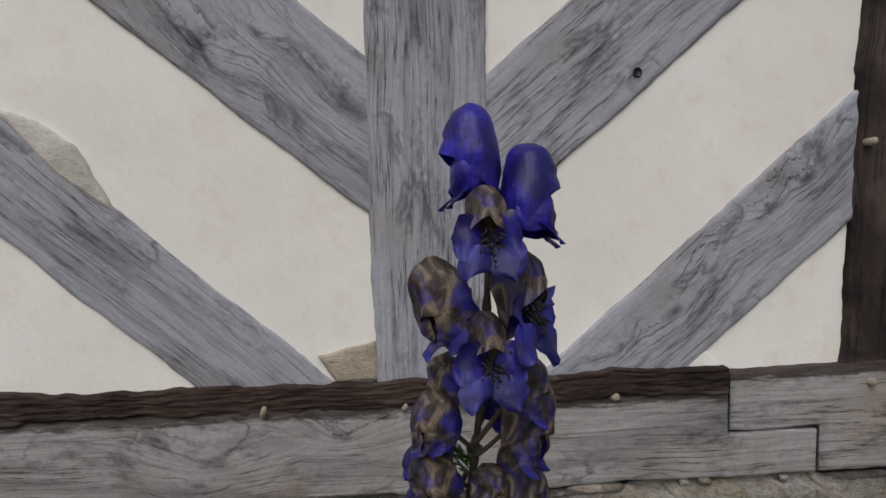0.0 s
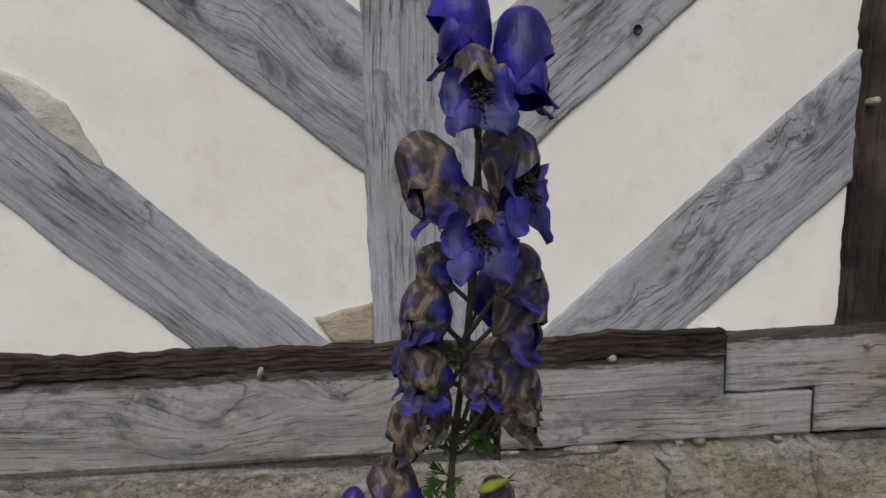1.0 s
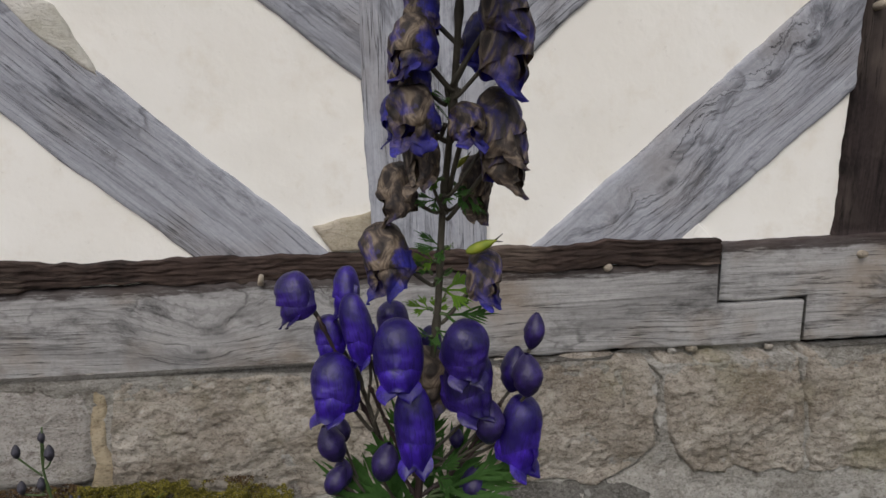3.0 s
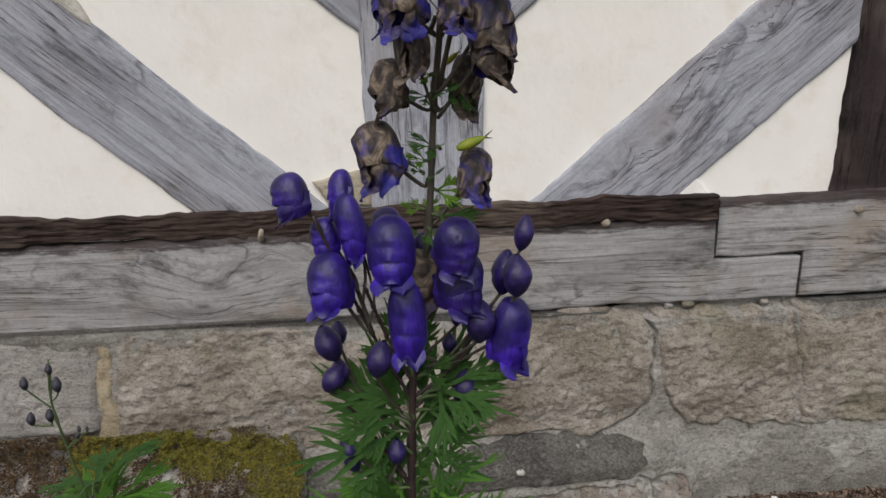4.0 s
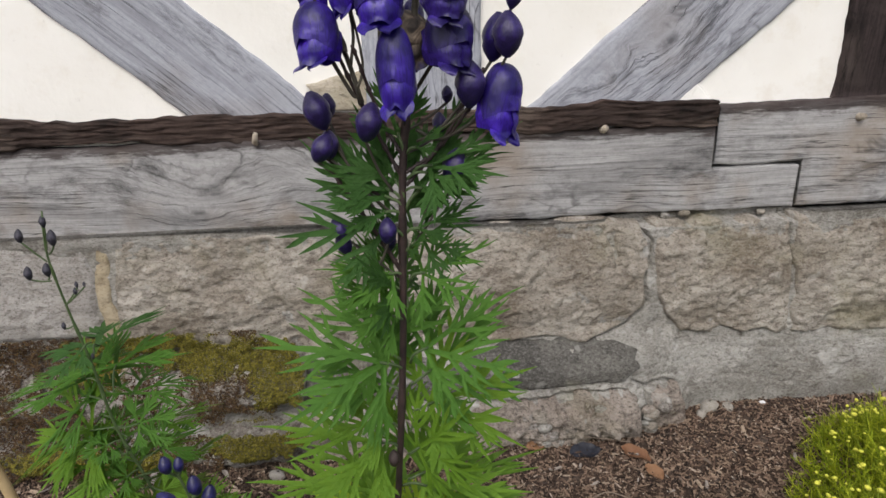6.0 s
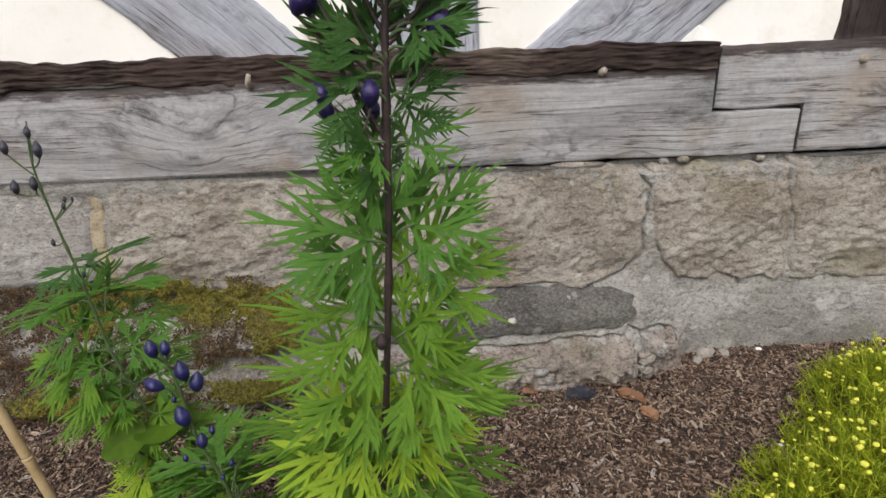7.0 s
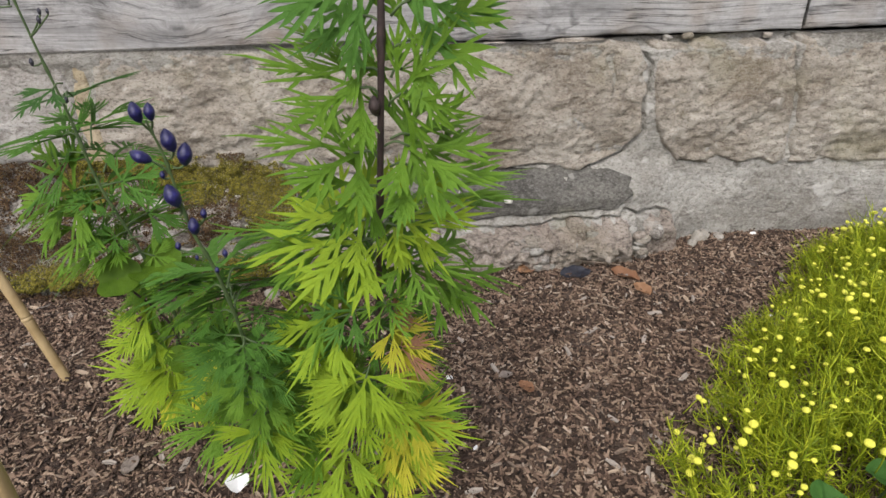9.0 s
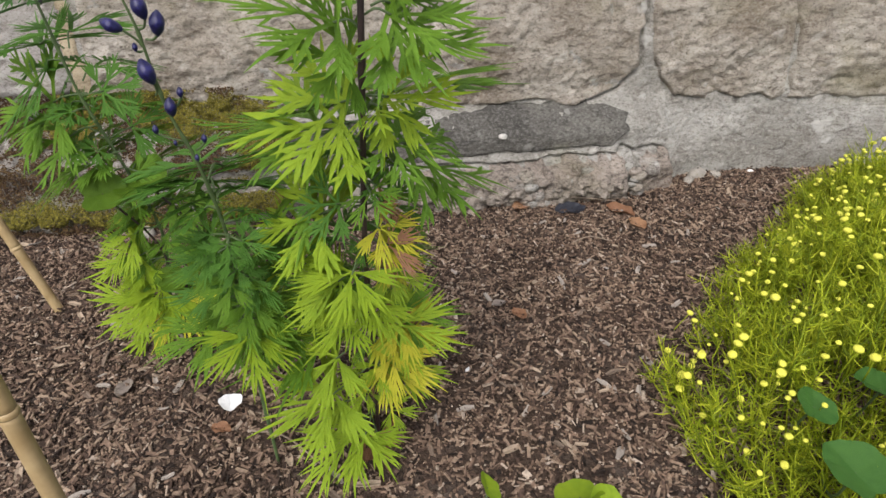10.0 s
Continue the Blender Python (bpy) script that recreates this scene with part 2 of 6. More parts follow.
CHIPS = island_material("bark_chips", (0.0, (0.016, 0.011, 0.009)), (0.3, (0.080, 0.051, 0.038)), (0.65, (0.226, 0.153, 0.111)), (0.92, (0.31, 0.228, 0.166)), (1.0, (0.46, 0.38, 0.31)))
MOSS = island_material("cushion_moss", (0.0, (0.035, 0.033, 0.008)), (0.5, (0.13, 0.112, 0.016)), (1.0, (0.30, 0.26, 0.045)))
MOSS_BROWN = island_material("dried_moss", (0.0, (0.030, 0.016, 0.010)), (0.6, (0.088, 0.050, 0.026)), (1.0, (0.165, 0.115, 0.045)))


# ---- mesh helpers ----
def mesh_of(name, verts, faces, material, smooth=True):
    me = bpy.data.meshes.new(name)
    me.from_pydata(verts, [], faces)
    me.validate()
    if smooth:
        me.polygons.foreach_set("use_smooth", [True] * len(me.polygons))
    me.materials.append(material)
    me.update()
    return me


def part(name, me, parent=None, label="", m=None):
    ob = new(name, me)
    if parent is not None:
        ob.parent = parent
    if m is not None:
        ob.matrix_basis = m
    if label:
        ob["label"] = label
    return ob


def thing(name, x=0.0, y=0.0, z=0.0):
    ob = new(name)
    ob.empty_display_size = 0.05
    ob.location = (x, y, z)
    return ob


def fbm(x, y, z, octaves=4):
    return noise.fractal(Vector((x, y, z)), 0.9, 2.1, octaves)


def sheet(rows, cols, fn, wrap=False):
    """Vertices and faces of a grid of rows x cols; fn(i, j) gives the place."""
    verts = [fn(i, j) for i in range(rows) for j in range(cols)]
    faces = []
    for i in range(rows - 1):
        for j in range(cols if wrap else cols - 1):
            k = (j + 1) % cols
            faces.append((i * cols + j, i * cols + k, (i + 1) * cols + k, (i + 1) * cols + j))
    return verts, faces


def tube(points, radii, sides=8):
    """Verts and faces of a closed tube along points."""
    pts = [Vector(p) for p in points]
    verts, faces = [], []
    for i, p in enumerate(pts):
        d = (pts[min(i + 1, len(pts) - 1)] - pts[max(i - 1, 0)]).normalized()
        a = d.orthogonal().normalized() if i == 0 else (a - d * a.dot(d)).normalized()
        b = d.cross(a)
        for k in range(sides):
            w = 2 * math.pi * k / sides
            verts.append(tuple(p + (a * math.cos(w) + b * math.sin(w)) * radii[i]))
    for i in range(len(pts) - 1):
        for k in range(sides):
            n = (k + 1) % sides
            faces.append((i * sides + k, i * sides + n, (i + 1) * sides + n, (i + 1) * sides + k))
    faces.append(tuple(range(sides))[::-1])
    faces.append(tuple((len(pts) - 1) * sides + k for k in range(sides)))
    return verts, faces


def curve_points(points, n):
    """n points along a smooth line through points."""
    pts = [Vector(p) for p in points]
    pts = [pts[0] * 2 - pts[1]] + pts + [pts[-1] * 2 - pts[-2]]
    out = []
    for k in range(n):
        u = k / (n - 1) * (len(pts) - 3)
        i = min(int(u), len(pts) - 4)
        t = u - i
        a, b, c, d = pts[i:i + 4]
        out.append(0.5 * ((2 * b) + (c - a) * t + (2 * a - 5 * b + 4 * c - d) * t * t + (3 * b - a - 3 * c + d) * t ** 3))
    return out


# ---- the half-timbered wall ----
WALL_Y = 1.17


def timber(name, a, b, lo, hi, material, front=0.0, depth=0.11, seed=0.0, wobble=0.004, steps=(), label="", relief=0.0015, knots=(), ridges=0.0):
    """A hewn timber from a to b (x, z on the wall); lo and hi give its edges along its length."""
    ax, az = a
    length = math.hypot(b[0] - ax, b[1] - az)
    ang = math.atan2(b[1] - az, b[0] - ax)
    n = max(12, int(length / 0.015))
    xs = sorted([length * k / n for k in range(n + 1)] + [s + e for s in steps for e in (-0.0008, 0.0008)])
    rows = 22
    prof = [(-1.0, depth), (-1.0, 0.02), (-1.0, 0.008), (-0.985, 0.0025)] + [(-0.95 + 1.9 * k / (rows - 1), 0.0) for k in range(rows)] + [(0.985, 0.0025), (1.0, 0.008), (1.0, 0.02), (1.0, depth)]

    def place(i, j):
        x = xs[i]
        l = lo(x) + wobble * fbm(x * 7, seed, 1.3) + 0.4 * wobble * fbm(x * 40, seed, 5.0)
        h = hi(x) + wobble * fbm(x * 7, seed, 7.7) + 0.4 * wobble * fbm(x * 40, seed, 9.0)
        u, d = prof[j]
        z = (l + h) / 2 + u * (h - l) / 2
        y = d + relief * 1.3 * fbm(x * 3, z * 6, seed + 3)
        if ridges:
            y += ridges * abs(fbm(x * 11, z * 90, seed + 8)) + ridges * 0.9 * fbm(x * 45, z * 180, seed)
        if abs(u) > 0.97:
            y += 0.004 * max(0.0, fbm(x * 9, seed + u, 2.0))
        return (x, y, z)

    verts, faces = sheet(len(xs), len(prof), place)
    c = len(prof)
    faces += [tuple(range(c)), tuple(range((len(xs) - 1) * c, len(xs) * c))[::-1]]
    if knots:
        c0, s0 = math.cos(ang), math.sin(ang)
        material = material([((kx - ax) * c0 + (kz - az) * s0, (kz - az) * c0 - (kx - ax) * s0, kr) for kx, kz, kr in knots])
    ob = new(name, mesh_of(name, verts, faces, material))
    ob.matrix_basis = pose(ax, WALL_Y + front, az) @ Matrix.Rotation(-ang, 4, "Y")
    tagged(ob, label, kind="structure")
    return ob


def flat(v):
    return lambda x: v


def taper(a, b, length):
    return lambda x: a + (b - a) * x / length


def plaster_sheet():
    x0, x1, z0, z1, s = -3.0, 4.2, 0.55, 2.9, 0.022

    def place(i, j):
        x, z = x0 + j * s, z0 + i * s
        y = WALL_Y + 0.0105 + 0.0026 * fbm(x * 2.3, z * 2.3, 4.0) + 0.0008 * fbm(x * 17, z * 17, 1.0)
        return (x, y, z)

    rows, cols = int((z1 - z0) / s) + 1, int((x1 - x0) / s) + 1
    verts, faces = sheet(rows, cols, place)
    k = len(verts)
    verts += [(x0, WALL_Y + 0.16, z0), (x1, WALL_Y + 0.16, z0), (x1, WALL_Y + 0.16, z1), (x0, WALL_Y + 0.16, z1)]
    edge = [list(range(cols)), [i * cols + cols - 1 for i in range(rows)], [(rows - 1) * cols + j for j in range(cols)][::-1], [i * cols for i in range(rows)][::-1]]
    for q in range(4):
        faces.append(tuple(edge[q] + [k + (q + 1) % 4, k + q]))
    faces.append((k, k + 1, k + 2, k + 3))
    ob = new("wall_plaster", mesh_of("wall_plaster", verts, faces, PLASTER))
    return tagged(ob, "cream limewashed plaster infill between weathered oak timbers", kind="structure")


plaster_sheet()
# a timber's own x runs from its first end to its second
timber("post_centre", (0.548, 0.62), (0.542, 2.8), taper(-0.122, -0.118, 2.1), taper(0.108, 0.11, 2.1), OAK, -0.003, seed=1.0, label="wide upright post of weathered grey oak")
timber("post_dark", (1.555, 0.64), (1.62, 2.8), flat(-0.15), flat(0.150), OAK_DARK, -0.004, seed=2.0, label="dark brown upright oak post", relief=0.004, wobble=0.008, ridges=0.003)
timber("post_far", (-0.62, 0.62), (-0.62, 2.8), flat(-0.12), flat(0.12), OAK, -0.003, seed=2.5, label="upright post of weathered grey oak")
timber("brace_upper_left", (-0.80, 2.14), (0.53, 1.06), flat(-0.128), flat(0.106), oak, 0.002, seed=3.0, knots=((0.402, 1.176, 0.030), (0.136, 1.292, 0.020), (0.24, 1.31, 0.014)), label="diagonal brace of knotty grey oak")
timber("brace_upper_right", (0.60, 1.032), (1.60, 1.885), flat(-0.114), flat(0.112), OAK, 0.002, seed=4.0, label="diagonal brace of weathered grey oak with a peg hole")
timber("brace_lower_left", (-0.62, 1.405), (0.325, 0.565), flat(-0.088), flat(0.084), OAK, 0.002, seed=5.0, label="diagonal brace of weathered grey oak")
timber("brace_lower_right", (0.82, 0.558), (1.53, 1.163), flat(-0.098), flat(0.102), oak, 0.002, seed=6.0, knots=((1.04, 0.76, 0.022), (0.935, 0.70, 0.014), (1.245, 0.97, 0.020), (1.325, 1.03, 0.018)), label="diagonal brace of knotty weathered grey oak")
SILL0 = -3.0
timber("sill_beam", (SILL0, 0.5), (1.348, 0.5), flat(-0.084), lambda x: 0.101 if x < 1.153 - SILL0 else 0.010, oak_sill, -0.010, 0.16, seed=7.0, knots=((0.125, 0.505, 0.022), (0.37, 0.545, 0.016), (0.10, 0.46, 0.012)), steps=(1.153 - SILL0,), label="long horizontal sill beam of weathered oak with a lap joint")
timber("sill_arris", (SILL0, 0.62), (1.153, 0.62), flat(-0.021), flat(0.029), OAK_ROT, -0.015, 0.15, seed=8.0, relief=0.006, wobble=0.009, ridges=0.006, label="dark rotted upper edge of the oak sill beam")
timber("sill_beam_right", (1.157, 0.5), (4.2, 0.5), lambda x: 0.015 if x < 0.196 else -0.084, lambda x: 0.136 + 0.012 * min(1.0, x / 0.35), OAK_SILL, -0.012, 0.16, seed=9.0, steps=(0.196,), label="lapped end of the next oak sill beam")


def peg(x, z, r, out, tilt):
    pts = [(x, WALL_Y + 0.02, z), (x, WALL_Y - out * 0.6, z + tilt * 0.4), (x + tilt * 0.2, WALL_Y - out, z + tilt)]
    ob = new("oak_peg", mesh_of("oak_peg", *tube(pts, [r, r * 0.95, r * 0.75], 9), OAK_PEG))
    return tagged(ob, "pale oak peg standing out of the sill beam", "peg", "oak pegs")


peg(0.227, 0.586, 0.0062, 0.034, 0.030)
peg(0.494, 0.588, 0.0056, 0.028, 0.018)
peg(0.915, 0.594, 0.0085, 0.022, 0.008)
peg(1.461, 0.603, 0.009, 0.026, 0.004)
peg(1.441, 1.096, 0.009, 0.026, 0.004)
# near-black colour that stands in for the shade inside a peg hole
HOLE = bpy.data.materials.new("painted_hole")
HOLE.use_nodes = True
HOLE.node_tree.nodes["Principled BSDF"].inputs["Base Color"].default_value = (0.006, 0.005, 0.005, 1)


def painted_hole(x, z, r):
    """An empty peg hole: a shallow raised disc with a worn rim; its black colour paints the dark inside."""
    v, f = sheet(5, 16, lambda i, j: (x + r * (1.15, 1.0, 0.9, 0.8, 0.01)[i] * math.cos(j * math.pi / 8), WALL_Y + (0.0, -0.0016, -0.001, 0.0, 0.0005)[i], z + r * (1.15, 1.0, 0.9, 0.8, 0.01)[i] * math.sin(j * math.pi / 8)), wrap=True)
    tagged(new("peg_hole", mesh_of("peg_hole", v, f, HOLE)), "near-black disc on the oak painting the dark inside an empty peg hole", "hole", "peg holes")


painted_hole(0.963, 1.238, 0.0085)
painted_hole(0.459, 1.082, 0.006)
PATCH_TAN = stone_material("tan_old_plaster", (0.47, 0.41, 0.32), (0.58, 0.52, 0.43), (0.33, 0.28, 0.21), (0.62, 0.57, 0.5), 0.3, 0.5)
PATCH = stone_material("bare_old_plaster", (0.62, 0.59, 0.54), (0.72, 0.70, 0.66), (0.48, 0.45, 0.41), (0.76, 0.75, 0.72), 0.3, 0.4)


def plaster_patch(name, corners, seed, label, material=PATCH, out=0.004):
    """A broken piece of older plaster, ragged at its edges."""
    cx, cz = sum(c[0] for c in corners) / len(corners), sum(c[1] for c in corners) / len(corners)

    def place(i, j):
        u = j / 48 * len(corners)
        a, b = corners[int(u) % len(corners)], corners[(int(u) + 1) % len(corners)]
        t = u - int(u)
        ex, ez = a[0] + (b[0] - a[0]) * t, a[1] + (b[1] - a[1]) * t
        k = (1.0, 0.97, 0.8, 0.5, 0.02)[i] * (1 + 0.09 * fbm(ex * 30, ez * 30, seed))
        y = WALL_Y + (0.012, 0.003, 0.0018, 0.0015, 0.0015)[i] - out * 0.4 + 0.0012 * fbm(ex * 60, ez * 60, seed + i)
        return (cx + (ex - cx) * k, y, cz + (ez - cz) * k)

    tagged(new(name, mesh_of(name, *sheet(5, 48, place, wrap=True), material)), label, kind="structure")


plaster_patch("plaster_patch_1", ((0.330, 0.700), (0.445, 0.727), (0.445, 0.648), (0.36, 0.648)), 1.0, "tan wedge of old plaster above the sill", PATCH_TAN)
plaster_patch("plaster_patch_2", ((1.105, 0.69), (1.152, 0.64), (1.04, 0.632)), 2.0, "loose wedge of pale plaster above the sill", PLASTER, -0.004)
plaster_patch("plaster_patch_3", ((-0.23, 1.18), (-0.158, 1.155), (-0.093, 1.108), (-0.06, 1.045), (-0.03, 0.985), (-0.13, 1.06)), 3.0, "grey patch of peeled plaster beside the brace")


# ---- the stone plinth ----
def ease(a, b, v):
    t = max(0.0, min(1.0, (v - a) / (b - a)))
    return t * t * (3 - 2 * t)


def plinth_face(x, z):
    """The front of the plinth's mortar: it steps out towards the ground."""
    left = 1.135 - 0.035 * ease(0.40, 0.24, z) - 0.075 * ease(0.20, 0.11, z) - 0.045 * ease(0.10, 0.03, z)
    right = 1.135 - 0.035 * ease(0.40, 0.22, z) - 0.045 * ease(0.21, 0.0, z)
    w = ease(0.93, 1.16, x)
    return left * (1 - w) + right * w


# thin cracks in the mortar, as x, z
CRACKS = [
    ((1.004, 0.392), (1.027, 0.364), (1.023, 0.31), (1.009, 0.304), (1.014, 0.233), (0.956, 0.184), (0.875, 0.169), (0.772, 0.165), (0.70, 0.172)),
    ((0.56, 0.078), (0.61, 0.073), (0.75, 0.069), (0.85, 0.077), (0.953, 0.075), (0.965, 0.090), (0.994, 0.077), (1.042, 0.079), (1.076, 0.062)),
    ((0.99, 0.08), (1.0, 0.027), (1.017, -0.012)),
    ((1.33, 0.40), (1.34, 0.32), (1.334, 0.26)),
]
PITS = [((0.934, 0.376), (0.945, 0.35), (0.949, 0.318)), ((1.01, 0.35), (1.015, 0.335))]


def crack(x, z, lines, half=0.0032, depth=0.018):
    """How far a crack draws the surface in at a place."""
    best = 1.0
    for line in lines:
        for (ax, az), (bx, bz) in zip(line, line[1:]):
            if min(ax, bx) - 0.02 > x or max(ax, bx) + 0.02 < x:
                continue
            dx, dz = bx - ax, bz - az
            t = max(0.0, min(1.0, ((x - ax) * dx + (z - az) * dz) / (dx * dx + dz * dz)))
            best = min(best, math.hypot(x - ax - dx * t, z - az - dz * t))
    h = half * (1 + 0.5 * noise.noise(Vector((x * 60, z * 60, 1.0))))
    return depth * math.exp(-(best / h) ** 2) if best < 0.02 else 0.0


def plinth_core():
    xs = [float(v) for v in list(np.arange(-3.0, 0.5, 0.012)) + list(np.arange(0.5, 1.42, 0.003)) + list(np.arange(1.42, 4.2, 0.012))]
    zs = [float(v) for v in list(np.arange(-0.12, 0.04, 0.0115)) + list(np.arange(0.04, 0.4115, 0.0032))]
    rows, cols = len(zs), len(xs)

    def place(i, j):
        x, z = xs[j], zs[i]
        wx, wz = x + 0.004 * noise.noise(Vector((x * 45, z * 45, 7.0))), z + 0.004 * noise.noise(Vector((x * 45, z * 45, 9.0)))
        cut = crack(wx, wz, CRACKS)
        z *= 1 + 0.045 * ease(0.7, -0.2, x) * ease(0.3, 0.41, z)
        gap = ease(0.388, 0.400, z) * ease(0.91, 0.96, x) * (1 - ease(1.34, 1.39, x))
        y = plinth_face(x, z) + 0.045 * gap + cut + 0.006 * fbm(x * 6, z * 6, 2.0) + 0.004 * fbm(x * 28, z * 28, 3.0) + 0.0018 * fbm(x * 110, z * 110, 5.0, 2)
        return (x, y, z)

    verts, faces = sheet(rows, cols, place)
    k = len(verts)
    x0, x1, z0, z1 = xs[0], xs[-1], zs[0], zs[-1]
    verts += [(x0, 1.35, z0), (x1, 1.35, z0), (x1, 1.35, z1), (x0, 1.35, z1)]
    faces.append(tuple([(rows - 1) * cols + j for j in range(cols)][::-1] + [k + 3, k + 2]))
    ob = new("wall_plinth", mesh_of("wall_plinth", verts, faces, CEMENT))
    return tagged(ob, "low plinth of grey-brown stone blocks in cement under the timbers", kind="structure")


PLINTH = plinth_core()


def block(name, x0, x1, z0, z1, proud, material, seed, rough=0.007, round_=0.022, label="", tilt=0.0, skew=0.0, right=None, left=None, shoulder=0.0):
    """A rough stone block set into the plinth, with a rounded, broken front."""
    step = 0.0045 if x0 > -0.1 else 0.008
    nx, nz = max(8, int((x1 - x0) / step)), max(8, int((z1 - z0) / step))

    def place(i, j):
        u, v = j / nx, i / nz
        wx = 0.012 * fbm(seed, v * 3, 1.0) * (1 if u > 0.5 else -1) * abs(2 * u - 1) ** 3
        wz = 0.018 * fbm(u * 4, seed, 2.0) * abs(2 * v - 1) ** 3
        z = z0 + (z1 - z0) * v + wz + tilt * (u - 0.5)
        xl = x0 if left is None else float(np.interp(z, [q[0] for q in left], [q[1] for q in left]))
        xr = x1 if right is None else float(np.interp(z, [q[0] for q in right], [q[1] for q in right]))
        x = xl + (xr - xl) * u + wx * (0.4 if right or left else 1.0) + skew * (v - 0.5) * u
        e = max(0.0, min(u, 1 - u) * (x1 - x0))
        e = min(e, max(0.0, min(v, 1 - v) * (z1 - z0)))
        edge = 1 - min(1.0, e / round_)
        y = plinth_face((x0 + x1) / 2 * 0.6 + x * 0.4, z) - proud + edge ** 2.2 * (proud + 0.014)
        y += (1 - edge * 0.6) * (rough * 0.75 * fbm(x * 9 + seed, z * 15, seed) + rough * 0.5 * fbm(x * 55, z * 72, seed + 5, 6))
        y += crack(x, z, PITS, 0.006, 0.014) + shoulder * ease(z1 - 0.065, z1 - 0.004, z)
        return (x, y, z)

    verts, faces = sheet(nz + 1, nx + 1, place)
    rim = list(range(nx + 1)) + [i * (nx + 1) + nx for i in range(1, nz + 1)] + [nz * (nx + 1) + j for j in range(nx)][::-1] + [i * (nx + 1) for i in range(1, nz)][::-1]
    k = len(verts)
    verts += [(verts[r][0], verts[r][1] + 0.09, verts[r][2]) for r in rim]
    m = len(rim)
    faces += [(rim[q], k + q, k + (q + 1) % m, rim[(q + 1) % m]) for q in range(m)]
    faces.append(tuple(k + q for q in range(m)))
    return part(name, mesh_of(name, verts, faces, material), PLINTH, label)


# the upper course
block("stone", -1.30, -0.66, 0.215, 0.426, 0.010, STONE_PALE, 1.0, shoulder=0.011)
block("stone", -0.64, -0.100, 0.225, 0.427, 0.010, STONE_PALE, 2.0, shoulder=0.011)
block("stone", -0.072, 1.012, 0.176, 0.416, 0.010, STONE, 3.0, 0.012, 0.010, tilt=-0.02, right=((0.160, 0.87), (0.172, 0.885), (0.188, 0.953), (0.233, 1.010), (0.304, 1.006), (0.312, 1.019), (0.364, 1.022), (0.40, 1.002)), shoulder=0.011)
block("stone", 1.03, 1.338, 0.158, 0.398, 0.010, STONE, 5.0, 0.012, 0.012, tilt=-0.01, left=((0.155, 1.10), (0.17, 1.085), (0.205, 1.056), (0.25, 1.032), (0.31, 1.030), (0.4, 1.026)), shoulder=0.011)
block("stone", 1.342, 1.86, 0.148, 0.406, 0.010, STONE, 6.0, 0.011, 0.012, tilt=0.015, shoulder=0.011)
block("stone", 1.88, 2.6, 0.15, 0.405, 0.010, STONE, 7.0, shoulder=0.011)
MORTAR = stone_material("ochre_lime_mortar", (0.33, 0.27, 0.18), (0.46, 0.39, 0.28), (0.17, 0.13, 0.085), (0.52, 0.47, 0.38), 0.3, 0.5)
block("mortar_joint", -0.112, -0.062, 0.205, 0.412, 0.008, MORTAR, 8.0, 0.005, 0.012, "ochre lime mortar between two stones", left=((0.2, -0.125), (0.27, -0.10), (0.33, -0.112), (0.41, -0.108)), right=((0.2, -0.045), (0.25, -0.05), (0.30, -0.075), (0.41, -0.068)), shoulder=0.007)
# damp cement below, and the foot of rubble
block("cement_patch", 0.29, 0.975, 0.084, 0.168, 0.005, CEMENT_DARK, 11.0, 0.004, 0.010, "dark damp cement with a pale chip", right=((0.08, 0.90), (0.095, 0.955), (0.11, 0.965), (0.122, 0.985), (0.135, 0.975), (0.15, 0.985), (0.168, 0.93)))
block("rubble_stone", 0.575, 0.80, -0.03, 0.070, 0.018, RUBBLE, 12.0, 0.034, 0.012)
block("rubble_stone", 0.79, 0.968, -0.03, 0.073, 0.020, RUBBLE, 13.0, 0.034, 0.012)
block("rubble_stone", 0.998, 1.085, -0.03, 0.072, 0.022, RUBBLE, 14.0, 0.012, 0.016, skew=-0.02)
block("rubble_stone", 0.30, 0.575, -0.03, 0.074, 0.014, RUBBLE, 15.0, 0.034, 0.012)
# the mossy ledge
block("ledge_stone", -0.70, -0.20, 0.02, 0.222, 0.012, LEDGE, 21.0, 0.014, 0.03)
block("ledge_stone", -0.19, 0.10, 0.07, 0.228, 0.016, LEDGE, 22.0, 0.015, 0.03)
block("ledge_stone", 0.09, 0.297, 0.085, 0.205, 0.026, LEDGE, 23.0, 0.012, 0.04)
block("ledge_stone", 0.10, 0.285, -0.01, 0.078, 0.022, LEDGE, 24.0, 0.012, 0.03)
block("ledge_stone", -0.22, 0.09, -0.03, 0.068, 0.004, LEDGE, 25.0, 0.015, 0.03)
block("ledge_stone", -1.25, -0.71, 0.0, 0.22, 0.01, LEDGE, 26.0, 0.014, 0.03)


def lump(name, x, z, size, material, seed, out=0.0):
    """A small stone pressed into a joint."""
    def place(i, j):
        u, v = 2 * math.pi * j / 10, i / 7
        r = math.sin(math.pi * (0.03 + 0.94 * v)) ** 0.7
        k = 1 + 0.35 * noise.noise(Vector((math.cos(u) * 1.5 + seed, math.sin(u) * 1.5, v * 3)))
        return (x + size * 1.3 * r * math.cos(u) * k, plinth_face(x, z) - out + size * 0.9 * r * math.sin(u) * k, z + size * 0.7 * math.cos(math.pi * v) * k)

    return part(name, mesh_of(name, *sheet(8, 10, place, wrap=True), material), PLINTH)


